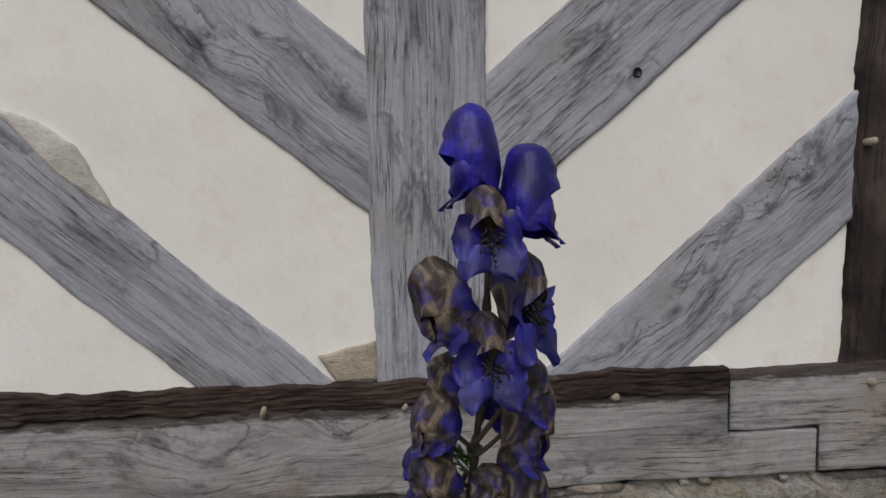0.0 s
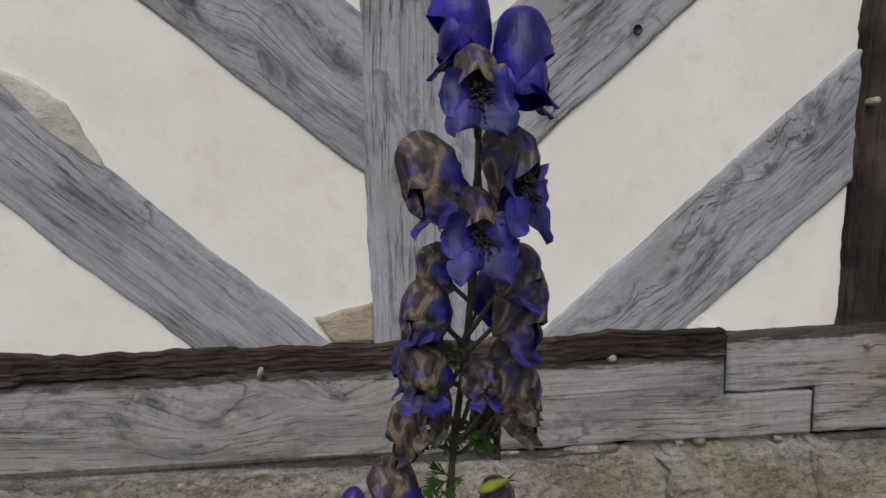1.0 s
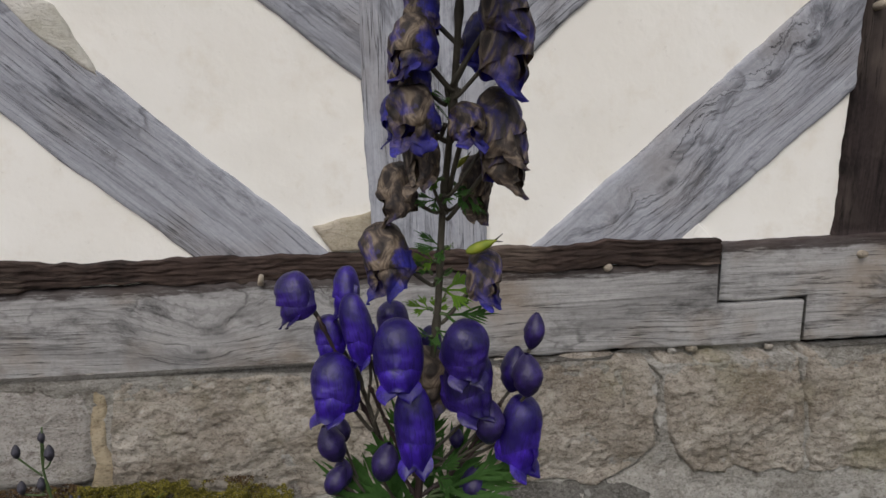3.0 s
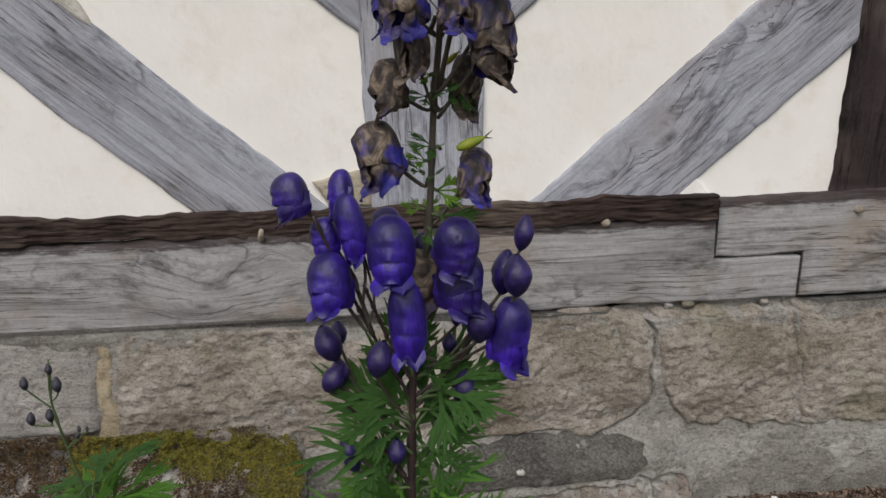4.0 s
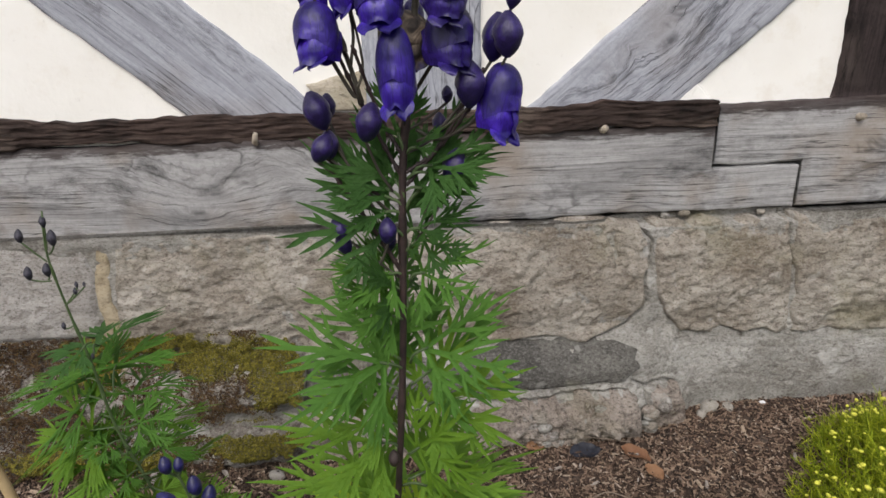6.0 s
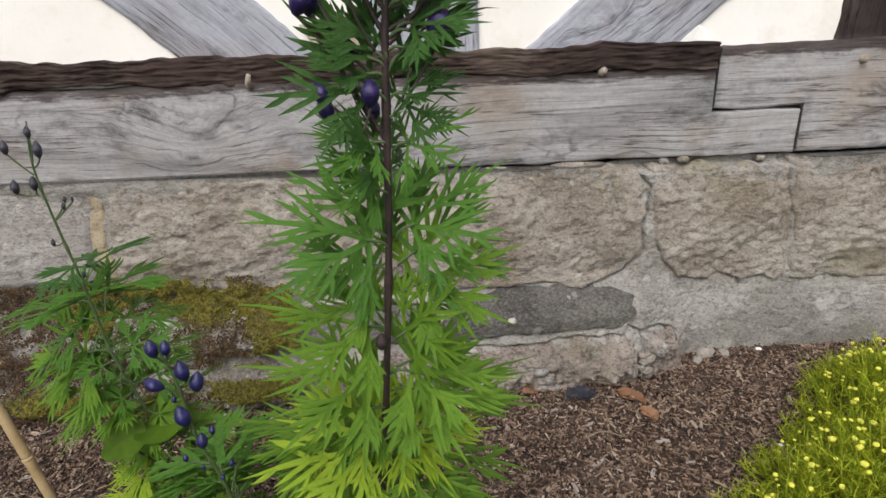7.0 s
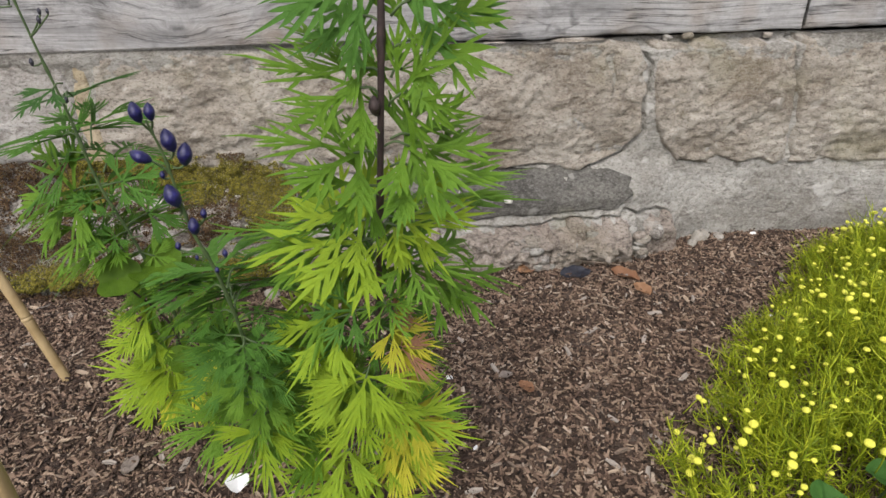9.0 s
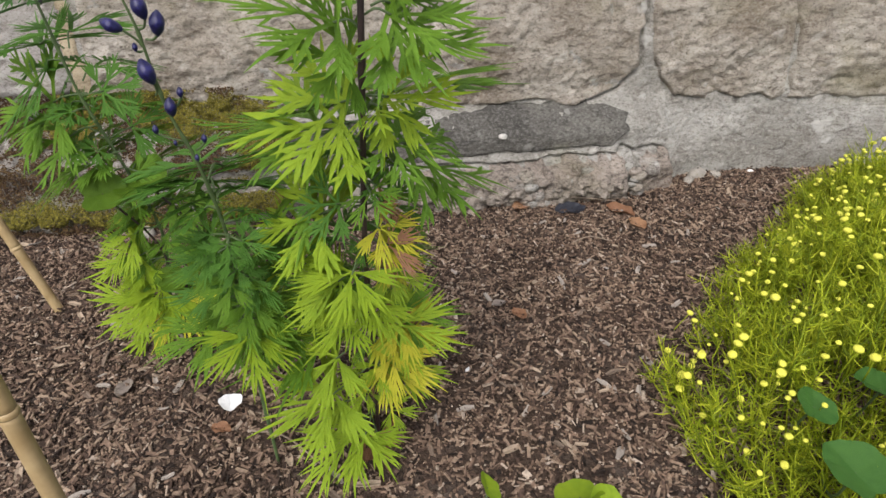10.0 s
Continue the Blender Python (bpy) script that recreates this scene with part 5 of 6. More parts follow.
leaf(monkshood, (0.492, 0.284, 0.590), (0.543, 0.276, 0.628), LEAF_BLUE, roll=20, share=0.84)
leaf(monkshood, (0.492, 0.285, 0.574), (0.550, 0.298, 0.601), LEAF_BLUE, share=0.84)
leaf(monkshood, (0.488, 0.285, 0.585), (0.422, 0.273, 0.608), LEAF_BLUE, roll=-10, share=0.84)
leaf(monkshood, (0.488, 0.284, 0.592), (0.434, 0.305, 0.619), LEAF_BLUE, roll=-25, share=0.84)
leaf(monkshood, (0.491, 0.287, 0.555), (0.558, 0.273, 0.576), LEAF_MID, roll=10, share=0.84)
leaf(monkshood, (0.487, 0.286, 0.570), (0.432, 0.305, 0.578), LEAF_BLUE, share=0.84)
leaf(monkshood, (0.483, 0.288, 0.527), (0.414, 0.271, 0.553), LEAF_MID, share=0.84)
leaf(monkshood, (0.485, 0.288, 0.539), (0.438, 0.317, 0.552), LEAF_MID, share=0.84)
leaf(monkshood, (0.490, 0.288, 0.539), (0.523, 0.317, 0.546), LEAF_MID, share=0.84)
leaf(monkshood, (0.488, 0.289, 0.522), (0.521, 0.257, 0.553), LEAF_MID, roll=20, share=0.84)
leaf(monkshood, (0.483, 0.291, 0.496), (0.561, 0.281, 0.483), LEAF_MID, roll=8, share=0.84)
leaf(monkshood, (0.486, 0.294, 0.481), (0.562, 0.275, 0.466), LEAF_MID, share=0.84)
leaf(monkshood, (0.480, 0.293, 0.486), (0.400, 0.284, 0.506), LEAF_MID, roll=-8, share=0.84)
leaf(monkshood, (0.479, 0.297, 0.465), (0.430, 0.264, 0.479), LEAF_MID, share=0.84)
leaf(monkshood, (0.487, 0.290, 0.501), (0.547, 0.322, 0.489), LEAF_MID, share=0.84)
leaf(monkshood, (0.476, 0.306, 0.420), (0.388, 0.296, 0.419), LEAF_LIGHT, share=0.84)
leaf(monkshood, (0.477, 0.302, 0.438), (0.400, 0.325, 0.425), LEAF_LIGHT, share=0.84)
leaf(monkshood, (0.480, 0.301, 0.443), (0.546, 0.288, 0.428), LEAF_LIGHT, roll=10, share=0.84)
leaf(monkshood, (0.479, 0.304, 0.432), (0.520, 0.266, 0.445), LEAF_LIGHT, share=0.84)
leaf(monkshood, (0.474, 0.306, 0.422), (0.382, 0.350, 0.393), LEAF_MID)
leaf(monkshood, (0.473, 0.310, 0.401), (0.564, 0.388, 0.367), LEAF_MID)
leaf(monkshood, (0.473, 0.308, 0.412), (0.535, 0.279, 0.391), LEAF_MID, roll=15)
leaf(monkshood, (0.474, 0.303, 0.433), (0.409, 0.396, 0.402), LEAF_MID)
leaf(monkshood, (0.468, 0.322, 0.351), (0.367, 0.351, 0.320), LEAF_LIGHT)
leaf(monkshood, (0.469, 0.324, 0.344), (0.404, 0.431, 0.309), LEAF_LIGHT)
leaf(monkshood, (0.469, 0.322, 0.351), (0.517, 0.378, 0.329), LEAF_MID)
leaf(monkshood, (0.465, 0.337, 0.292), (0.400, 0.287, 0.268), LEAF_LIGHT)
leaf(monkshood, (0.464, 0.339, 0.284), (0.521, 0.333, 0.267), LEAF_LIGHT)
leaf(monkshood, (0.466, 0.333, 0.308), (0.435, 0.253, 0.283), LEAF_LIGHT)
leaf(monkshood, (0.466, 0.331, 0.315), (0.513, 0.318, 0.301), LEAF_YELLOW)
leaf(monkshood, (0.460, 0.354, 0.224), (0.543, 0.323, 0.197), LEAF_LIGHT)
leaf(monkshood, (0.462, 0.345, 0.260), (0.474, 0.285, 0.242), LEAF_LIGHT)
leaf(monkshood, (0.472, 0.310, 0.401), (0.459, 0.282, 0.391), LEAF_MID)
leaf(monkshood, (0.471, 0.316, 0.376), (0.485, 0.271, 0.363), LEAF_MID)
leaf(monkshood, (0.463, 0.344, 0.263), (0.385, 0.372, 0.238), LEAF_LIGHT)
leaf(monkshood, (0.465, 0.348, 0.248), (0.411, 0.290, 0.225), LEAF_LIGHT)
leaf(monkshood, (0.465, 0.346, 0.256), (0.485, 0.292, 0.239), LEAF_LIGHT)
leaf(monkshood, (0.464, 0.356, 0.216), (0.537, 0.340, 0.194), LEAF_YELLOW, roll=10)
leaf(monkshood, (0.462, 0.363, 0.183), (0.517, 0.307, 0.160), LEAF_YELLOW)
leaf(monkshood, (0.460, 0.367, 0.165), (0.475, 0.318, 0.150), LEAF_LIGHT)
leaf(monkshood, (0.459, 0.363, 0.183), (0.363, 0.329, 0.153), LEAF_LIGHT)
leaf(monkshood, (0.457, 0.374, 0.128), (0.334, 0.340, 0.090), LEAF_LIGHT)
leaf(monkshood, (0.467, 0.334, 0.304), (0.346, 0.452, 0.283), LEAF_LIGHT)
leaf(monkshood, (0.466, 0.337, 0.291), (0.517, 0.350, 0.275), LEAF_YELLOW)
leaf(monkshood, (0.473, 0.319, 0.363), (0.394, 0.454, 0.346), LEAF_MID)
leaf(monkshood, (0.473, 0.318, 0.369), (0.547, 0.446, 0.356), LEAF_MID)
leaf(monkshood, (0.475, 0.308, 0.408), (0.394, 0.453, 0.380), LEAF_MID)
leaf(monkshood, (0.477, 0.304, 0.430), (0.544, 0.460, 0.412), LEAF_MID)
leaf(monkshood, (0.455, 0.387, 0.066), (0.380, 0.310, 0.034), LEAF_LIGHT, droop=6)
leaf(monkshood, (0.455, 0.387, 0.066), (0.421, 0.301, 0.039), LEAF_LIGHT, droop=6)
leaf(monkshood, (0.454, 0.389, 0.055), (0.412, 0.373, 0.042), LEAF_LIGHT)
leaf(monkshood, (0.462, 0.363, 0.183), (0.312, 0.453, 0.141), LEAF_MID)
leaf(monkshood, (0.466, 0.360, 0.199), (0.540, 0.355, 0.177), LEAF_YELLOW, share=0.9)
leaf(monkshood, (0.463, 0.371, 0.147), (0.521, 0.335, 0.126), LEAF_YELLOW, share=0.9)
leaf(monkshood, (0.472, 0.327, 0.332), (0.512, 0.300, 0.318), LEAF_YELLOW, share=0.85)
leaf(monkshood, (0.463, 0.371, 0.147), (0.501, 0.362, 0.135), LEAF_YELLOW, share=0.9)
# withered leaves hanging low on the stem
leaf(monkshood, (0.471, 0.320, 0.358), (0.501, 0.307, 0.348), LEAF_DRY, roll=50, droop=25)
leaf(monkshood, (0.468, 0.330, 0.321), (0.517, 0.300, 0.304), LEAF_DRY, roll=50, droop=25)
leaf(monkshood, (0.458, 0.360, 0.198), (0.515, 0.393, 0.179), LEAF_DRY, roll=50, droop=25)
leaf(monkshood, (0.454, 0.371, 0.144), (0.469, 0.335, 0.132), LEAF_DRY, roll=50, droop=25)
leaf(monkshood, (0.450, 0.391, 0.044), (0.467, 0.333, 0.027), LEAF_DRY, roll=50, droop=25)
fill_leaves(monkshood, [(0.453, 0.400, 0.000), (0.461, 0.360, 0.200), (0.473, 0.310, 0.400), (0.490, 0.283, 0.620)], 0.06, 0.40, 20, 0.115, (LEAF_LIGHT, LEAF_LIGHT, LEAF_MID, LEAF_MID, LEAF_BLUE, LEAF_BLUE), 3, 0.45)


# ---- the monkshood in bud beside the ledge ----
LEAF_REACH[0] = 0.97
slender_monkshood = tagged(thing("monkshood", 0.0, 0.0, 0.0), "slender leaning monkshood with small grey-violet buds near the mossy ledge", "plant", "monkshood plants")
stem(slender_monkshood, [(0.190, 0.585, -0.010), (0.186, 0.585, 0.100), (0.207, 0.569, 0.206), (0.191, 0.556, 0.313), (0.177, 0.547, 0.386), (0.173, 0.538, 0.466), (0.166, 0.532, 0.533), (0.163, 0.526, 0.591), (0.170, 0.522, 0.634)], 0.0022, 0.0008, STEM_GREEN)
bud(slender_monkshood, (0.168, 0.523, 0.624), 0.0114, BUD_GREY, (0.164, 0.525, 0.595), stalk=STEM_GREEN, fat=0.85)
bud(slender_monkshood, (0.144, 0.524, 0.611), 0.0135, BUD_GREY, (0.161, 0.527, 0.584), stalk=STEM_GREEN, fat=0.85)
bud(slender_monkshood, (0.172, 0.524, 0.608), 0.0157, BUD_GREY, (0.162, 0.526, 0.590), stalk=STEM_GREEN, fat=0.85)
bud(slender_monkshood, (0.141, 0.528, 0.573), 0.0139, BUD_GREY, (0.159, 0.529, 0.564), stalk=STEM_GREEN, fat=0.85)
bud(slender_monkshood, (0.159, 0.527, 0.576), 0.0139, BUD_GREY, (0.157, 0.528, 0.566), stalk=STEM_GREEN, fat=0.85)
bud(slender_monkshood, (0.188, 0.529, 0.559), 0.0054, BUD_GREY, (0.165, 0.531, 0.537), stalk=STEM_GREEN, fat=0.85)
bud(slender_monkshood, (0.178, 0.530, 0.552), 0.0076, BUD_GREY, (0.165, 0.531, 0.537), stalk=STEM_GREEN, fat=0.85)
bud(slender_monkshood, (0.181, 0.529, 0.559), 0.0065, BUD_GREY, (0.165, 0.531, 0.537), stalk=STEM_GREEN, fat=0.85)
bud(slender_monkshood, (0.158, 0.533, 0.515), 0.0078, BUD_GREY, (0.166, 0.534, 0.514), stalk=STEM_GREEN, fat=0.85)
bud(slender_monkshood, (0.176, 0.537, 0.478), 0.0068, BUD_GREY, (0.168, 0.537, 0.476), stalk=STEM_GREEN, fat=0.85)
leaf(slender_monkshood, (0.178, 0.536, 0.494), (0.154, 0.482, 0.479), LEAF_DARK, small=True, share=0.8)
leaf(slender_monkshood, (0.177, 0.537, 0.476), (0.132, 0.680, 0.471), LEAF_DARK, small=True, share=0.8)
leaf(slender_monkshood, (0.180, 0.542, 0.433), (0.052, 0.653, 0.428), LEAF_BLUE)
leaf(slender_monkshood, (0.179, 0.543, 0.421), (0.055, 0.651, 0.386), LEAF_BLUE)
leaf(slender_monkshood, (0.185, 0.542, 0.433), (0.142, 0.682, 0.460), LEAF_BLUE)
leaf(slender_monkshood, (0.186, 0.545, 0.400), (0.176, 0.683, 0.411), LEAF_BLUE)
leaf(slender_monkshood, (0.185, 0.547, 0.387), (0.041, 0.593, 0.347), LEAF_MID)
leaf(slender_monkshood, (0.186, 0.548, 0.372), (0.044, 0.658, 0.339), LEAF_MID)
leaf(slender_monkshood, (0.188, 0.550, 0.358), (0.190, 0.693, 0.337), LEAF_MID)
leaf(slender_monkshood, (0.186, 0.551, 0.351), (0.073, 0.548, 0.318), LEAF_MID)
leaf(slender_monkshood, (0.187, 0.553, 0.335), (0.091, 0.608, 0.306), LEAF_MID)
leaf(slender_monkshood, (0.188, 0.554, 0.328), (0.194, 0.675, 0.296), LEAF_MID)
leaf(slender_monkshood, (0.202, 0.555, 0.319), (0.109, 0.540, 0.291), LEAF_MID)
leaf(slender_monkshood, (0.210, 0.568, 0.215), (0.082, 0.591, 0.178), LEAF_LIGHT)
leaf(slender_monkshood, (0.206, 0.572, 0.188), (0.096, 0.548, 0.155), LEAF_LIGHT)
leaf(slender_monkshood, (0.200, 0.575, 0.169), (0.133, 0.524, 0.144), LEAF_LIGHT)
leaf(slender_monkshood, (0.199, 0.577, 0.150), (0.169, 0.498, 0.126), LEAF_LIGHT, droop=6)
leaf(slender_monkshood, (0.194, 0.580, 0.130), (0.210, 0.472, 0.101), LEAF_LIGHT, droop=6)
leaf(slender_monkshood, (0.194, 0.580, 0.130), (0.256, 0.470, 0.097), LEAF_YELLOW)
leaf(slender_monkshood, (0.194, 0.580, 0.130), (0.269, 0.487, 0.099), LEAF_LIGHT)
leaf(slender_monkshood, (0.215, 0.566, 0.231), (0.111, 0.659, 0.195), LEAF_MID)
leaf(slender_monkshood, (0.210, 0.565, 0.240), (0.236, 0.684, 0.207), LEAF_MID)
leaf(slender_monkshood, (0.199, 0.577, 0.150), (0.187, 0.457, 0.117), LEAF_LIGHT, droop=10)
leaf(slender_monkshood, (0.215, 0.563, 0.256), (0.145, 0.543, 0.235), LEAF_MID)
leaf(slender_monkshood, (0.202, 0.558, 0.297), (0.203, 0.708, 0.259), LEAF_MID)
leaf(slender_monkshood, (0.194, 0.556, 0.312), (0.062, 0.681, 0.280), LEAF_MID)
fill_leaves(slender_monkshood, [(0.190, 0.585, -0.010), (0.186, 0.585, 0.100), (0.207, 0.569, 0.206), (0.191, 0.556, 0.313), (0.177, 0.547, 0.386), (0.173, 0.538, 0.466), (0.166, 0.532, 0.533)], 0.04, 0.40, 36, 0.135, (LEAF_LIGHT, LEAF_MID, LEAF_MID, LEAF_BLUE), 4)


# ---- the young monkshood with navy buds ----
LEAF_REACH[0] = 1.0
young_monkshood = tagged(thing("monkshood", 0.0, 0.0, 0.0), "young bushy monkshood with a loose spray of navy buds", "plant", "monkshood plants")
stem(young_monkshood, [(0.339, 0.377, -0.010), (0.339, 0.377, 0.211), (0.353, 0.348, 0.308), (0.353, 0.323, 0.390), (0.345, 0.312, 0.439), (0.344, 0.302, 0.489), (0.340, 0.297, 0.518)], 0.0019, 0.0007, STEM_GREEN)
bud(young_monkshood, (0.337, 0.293, 0.524), 0.0130, BUD_BLUE, (0.342, 0.298, 0.510), lean=-10, stalk=STEM_GREEN)
bud(young_monkshood, (0.345, 0.293, 0.524), 0.0109, BUD_BLUE, (0.341, 0.298, 0.512), stalk=STEM_GREEN)
bud(young_monkshood, (0.351, 0.296, 0.505), 0.0151, BUD_BLUE, (0.345, 0.302, 0.491), lean=-10, stalk=STEM_GREEN)
bud(young_monkshood, (0.358, 0.298, 0.495), 0.0154, BUD_BLUE, (0.347, 0.303, 0.485), lean=12, stalk=STEM_GREEN)
bud(young_monkshood, (0.331, 0.298, 0.495), 0.0135, BUD_BLUE, (0.344, 0.304, 0.480), lean=-60, stalk=STEM_GREEN)
bud(young_monkshood, (0.342, 0.304, 0.465), 0.0169, BUD_BLUE, (0.341, 0.310, 0.448), lean=-15, stalk=STEM_GREEN)
bud(young_monkshood, (0.340, 0.301, 0.481), 0.0055, BUD_BLUE, (0.343, 0.304, 0.478), stalk=STEM_GREEN)
bud(young_monkshood, (0.349, 0.309, 0.440), 0.0129, BUD_BLUE, (0.347, 0.313, 0.437), stalk=STEM_GREEN)
bud(young_monkshood, (0.358, 0.307, 0.450), 0.0073, BUD_BLUE, (0.349, 0.313, 0.437), stalk=STEM_GREEN)
bud(young_monkshood, (0.334, 0.312, 0.424), 0.0068, BUD_BLUE, (0.348, 0.317, 0.413), stalk=STEM_GREEN)
bud(young_monkshood, (0.364, 0.314, 0.415), 0.0065, BUD_BLUE, (0.355, 0.319, 0.405), stalk=STEM_GREEN)
bud(young_monkshood, (0.355, 0.317, 0.400), 0.0054, BUD_BLUE, (0.354, 0.321, 0.398), stalk=STEM_GREEN)
bud(young_monkshood, (0.344, 0.314, 0.413), 0.0045, BUD_BLUE, (0.348, 0.318, 0.410), stalk=STEM_GREEN)
leaf(young_monkshood, (0.353, 0.325, 0.384), (0.302, 0.466, 0.370), LEAF_BLUE, small=True, share=0.8)
leaf(young_monkshood, (0.356, 0.326, 0.379), (0.353, 0.473, 0.352), LEAF_BLUE)
leaf(young_monkshood, (0.357, 0.332, 0.361), (0.368, 0.456, 0.328), LEAF_BLUE)
leaf(young_monkshood, (0.356, 0.328, 0.373), (0.287, 0.412, 0.344), LEAF_BLUE)
leaf(young_monkshood, (0.357, 0.337, 0.342), (0.392, 0.394, 0.323), LEAF_BLUE)
leaf(young_monkshood, (0.356, 0.336, 0.348), (0.299, 0.391, 0.326), LEAF_BLUE)
leaf(young_monkshood, (0.355, 0.339, 0.335), (0.382, 0.362, 0.325), LEAF_BLUE)
leaf(young_monkshood, (0.354, 0.343, 0.322), (0.302, 0.378, 0.304), LEAF_BLUE)
leaf(young_monkshood, (0.354, 0.343, 0.322), (0.394, 0.324, 0.309), LEAF_BLUE)
leaf(young_monkshood, (0.353, 0.348, 0.308), (0.322, 0.333, 0.298), LEAF_BLUE)
leaf(young_monkshood, (0.352, 0.352, 0.293), (0.368, 0.312, 0.281), LEAF_BLUE)
leaf(young_monkshood, (0.350, 0.357, 0.278), (0.386, 0.336, 0.266), LEAF_BLUE)
leaf(young_monkshood, (0.350, 0.357, 0.278), (0.319, 0.335, 0.267), LEAF_BLUE)
leaf(young_monkshood, (0.357, 0.348, 0.308), (0.350, 0.304, 0.295), LEAF_BLUE)
leaf(young_monkshood, (0.356, 0.334, 0.355), (0.332, 0.464, 0.320), LEAF_BLUE)
leaf(young_monkshood, (0.356, 0.343, 0.322), (0.357, 0.310, 0.311), LEAF_BLUE)
leaf(young_monkshood, (0.357, 0.330, 0.367), (0.306, 0.469, 0.332), LEAF_BLUE)
leaf(young_monkshood, (0.348, 0.366, 0.246), (0.365, 0.314, 0.230), LEAF_MID, share=0.78)
leaf(young_monkshood, (0.339, 0.377, 0.211), (0.380, 0.304, 0.187), LEAF_MID, share=0.75)
leaf(young_monkshood, (0.341, 0.374, 0.220), (0.401, 0.342, 0.200), LEAF_MID, share=0.75)
leaf(young_monkshood, (0.341, 0.374, 0.220), (0.373, 0.279, 0.192), LEAF_LIGHT, share=0.7)
leaf(young_monkshood, (0.344, 0.371, 0.229), (0.366, 0.313, 0.211), LEAF_MID, droop=6)
leaf(young_monkshood, (0.348, 0.366, 0.246), (0.382, 0.320, 0.229), LEAF_MID)
leaf(young_monkshood, (0.350, 0.357, 0.278), (0.344, 0.301, 0.262), LEAF_MID)
leaf(young_monkshood, (0.342, 0.377, 0.211), (0.386, 0.318, 0.190), LEAF_LIGHT, droop=10)
fill_leaves(young_monkshood, [(0.339, 0.377, -0.010), (0.339, 0.377, 0.211), (0.353, 0.348, 0.308), (0.353, 0.323, 0.390), (0.345, 0.312, 0.439)], 0.17, 0.31, 40, 0.118, (LEAF_MID, LEAF_MID, LEAF_BLUE, LEAF_MID, LEAF_BLUE), 5, 0.28)


# ---- the cotton lavender bush ----
santolina = tagged(thing("cotton_lavender", 1.25, 0.5, 0.0), "low yellow-green cotton lavender bush with small yellow button flowers", "bush")


def bush_inside(x, y):
    """How far a place lies inside the bush's edge, which runs along the bed and then slants back to the wall."""
    return min(x - 0.818 - 0.03 * fbm(y * 8, 2.0, 1.0), (0.69 * (x - 0.835) - 0.72 * (y - 0.43)) + 0.03 * fbm(x * 8, 5.0, 1.0), 0.52 - math.hypot(x - 1.22, y - 0.42) + 0.04 * fbm(x * 6, y * 6, 8.0))


def bush_height(x, y):
    d = max(0.0, bush_inside(x, y))
    return (0.030 + 0.19 * (1 - math.exp(-d / 0.14))) * (1 + 0.30 * fbm(x * 8, y * 8, 4.0))


SHOOT = island_material("cotton_lavender_leaf", (0.0, (0.13, 0.19, 0.012)), (0.5, (0.33, 0.41, 0.018)), (1.0, (0.56, 0.60, 0.04)), rough=0.6, grain=90.0, through_light=0.25)
BUTTON = island_material("yellow_button_flower", (0.0, (0.62, 0.62, 0.05)), (1.0, (0.82, 0.79, 0.14)), rough=0.7, grain=900.0)
rnd = random.Random(5)


def thread(verts, faces, a, d, side, length, width):
    """One thread-like leaf that curves up to its tip."""
    k = len(verts)
    for t, w in ((0.0, 0.7), (0.35, 1.0), (0.7, 0.85)):
        p = a + d * length * t + Vector((0, 0, 0.30 * length * t * t))
        verts += [tuple(p - side * width * w), tuple(p + side * width * w)]
    verts.append(tuple(a + d * length + Vector((0, 0, 0.30 * length))))
    faces += [(k, k + 1, k + 3, k + 2), (k + 2, k + 3, k + 5, k + 4), (k + 4, k + 5, k + 6)]


def bush_shoots(count):
    verts, faces = [], []
    made = 0
    while made < count:
        x, y = rnd.uniform(0.77, 1.78), rnd.uniform(-0.12, 0.98)
        inside = bush_inside(x, y)
        if inside < -0.005 or (inside < 0.06 and rnd.random() < 0.35):
            continue
        made += 1
        top = bush_height(x, y) * rnd.uniform(0.55, 1.12) + 0.012
        if any(math.hypot(x - wx, y - wy) < 0.045 for wx, wy in ((0.873, 0.205), (0.894, 0.275), (0.955, 0.29))):
            top *= 0.6
        edge = math.exp(-max(0.0, inside) / 0.07)
        out = Vector((-0.55 * edge + rnd.gauss(0, 0.25), 0.25 * edge + rnd.gauss(0, 0.25), 0.0))
        ln = rnd.uniform(0.05, 0.10)
        base = Vector((x, y, max(0.0, top - ln)))

        def along(t):
            return base + out * ln * t * (1 - 0.35 * t) + Vector((0, 0, (top - base.z) * t))

        v, f = tube([along(t) for t in (0, 0.34, 0.67, 1.0)], [0.0011, 0.0010, 0.0008, 0.0005], 4)
        k = len(verts)
        verts += v
        faces += [tuple(k + i for i in t) for t in f]
        for _n in range(rnd.randint(16, 22)):
            p = along(rnd.uniform(0.25, 1.0))
            d = (Vector((0, 0, 0.45)) + out * 0.3 + Vector((rnd.gauss(0, 1), rnd.gauss(0, 1), rnd.gauss(0, 0.45))).normalized()).normalized()
            side = d.cross(Vector((rnd.gauss(0, 1), rnd.gauss(0, 1), rnd.gauss(0, 1)))).normalized()
            thread(verts, faces, p, d, side, rnd.uniform(0.010, 0.027), rnd.uniform(0.0004, 0.00072))
    return mesh_of("foliage", verts, faces, SHOOT)


foliage = part("foliage", bush_shoots(5300), santolina, m=pose(-1.25, -0.5, 0))
foliage["kind"] = "stuff"


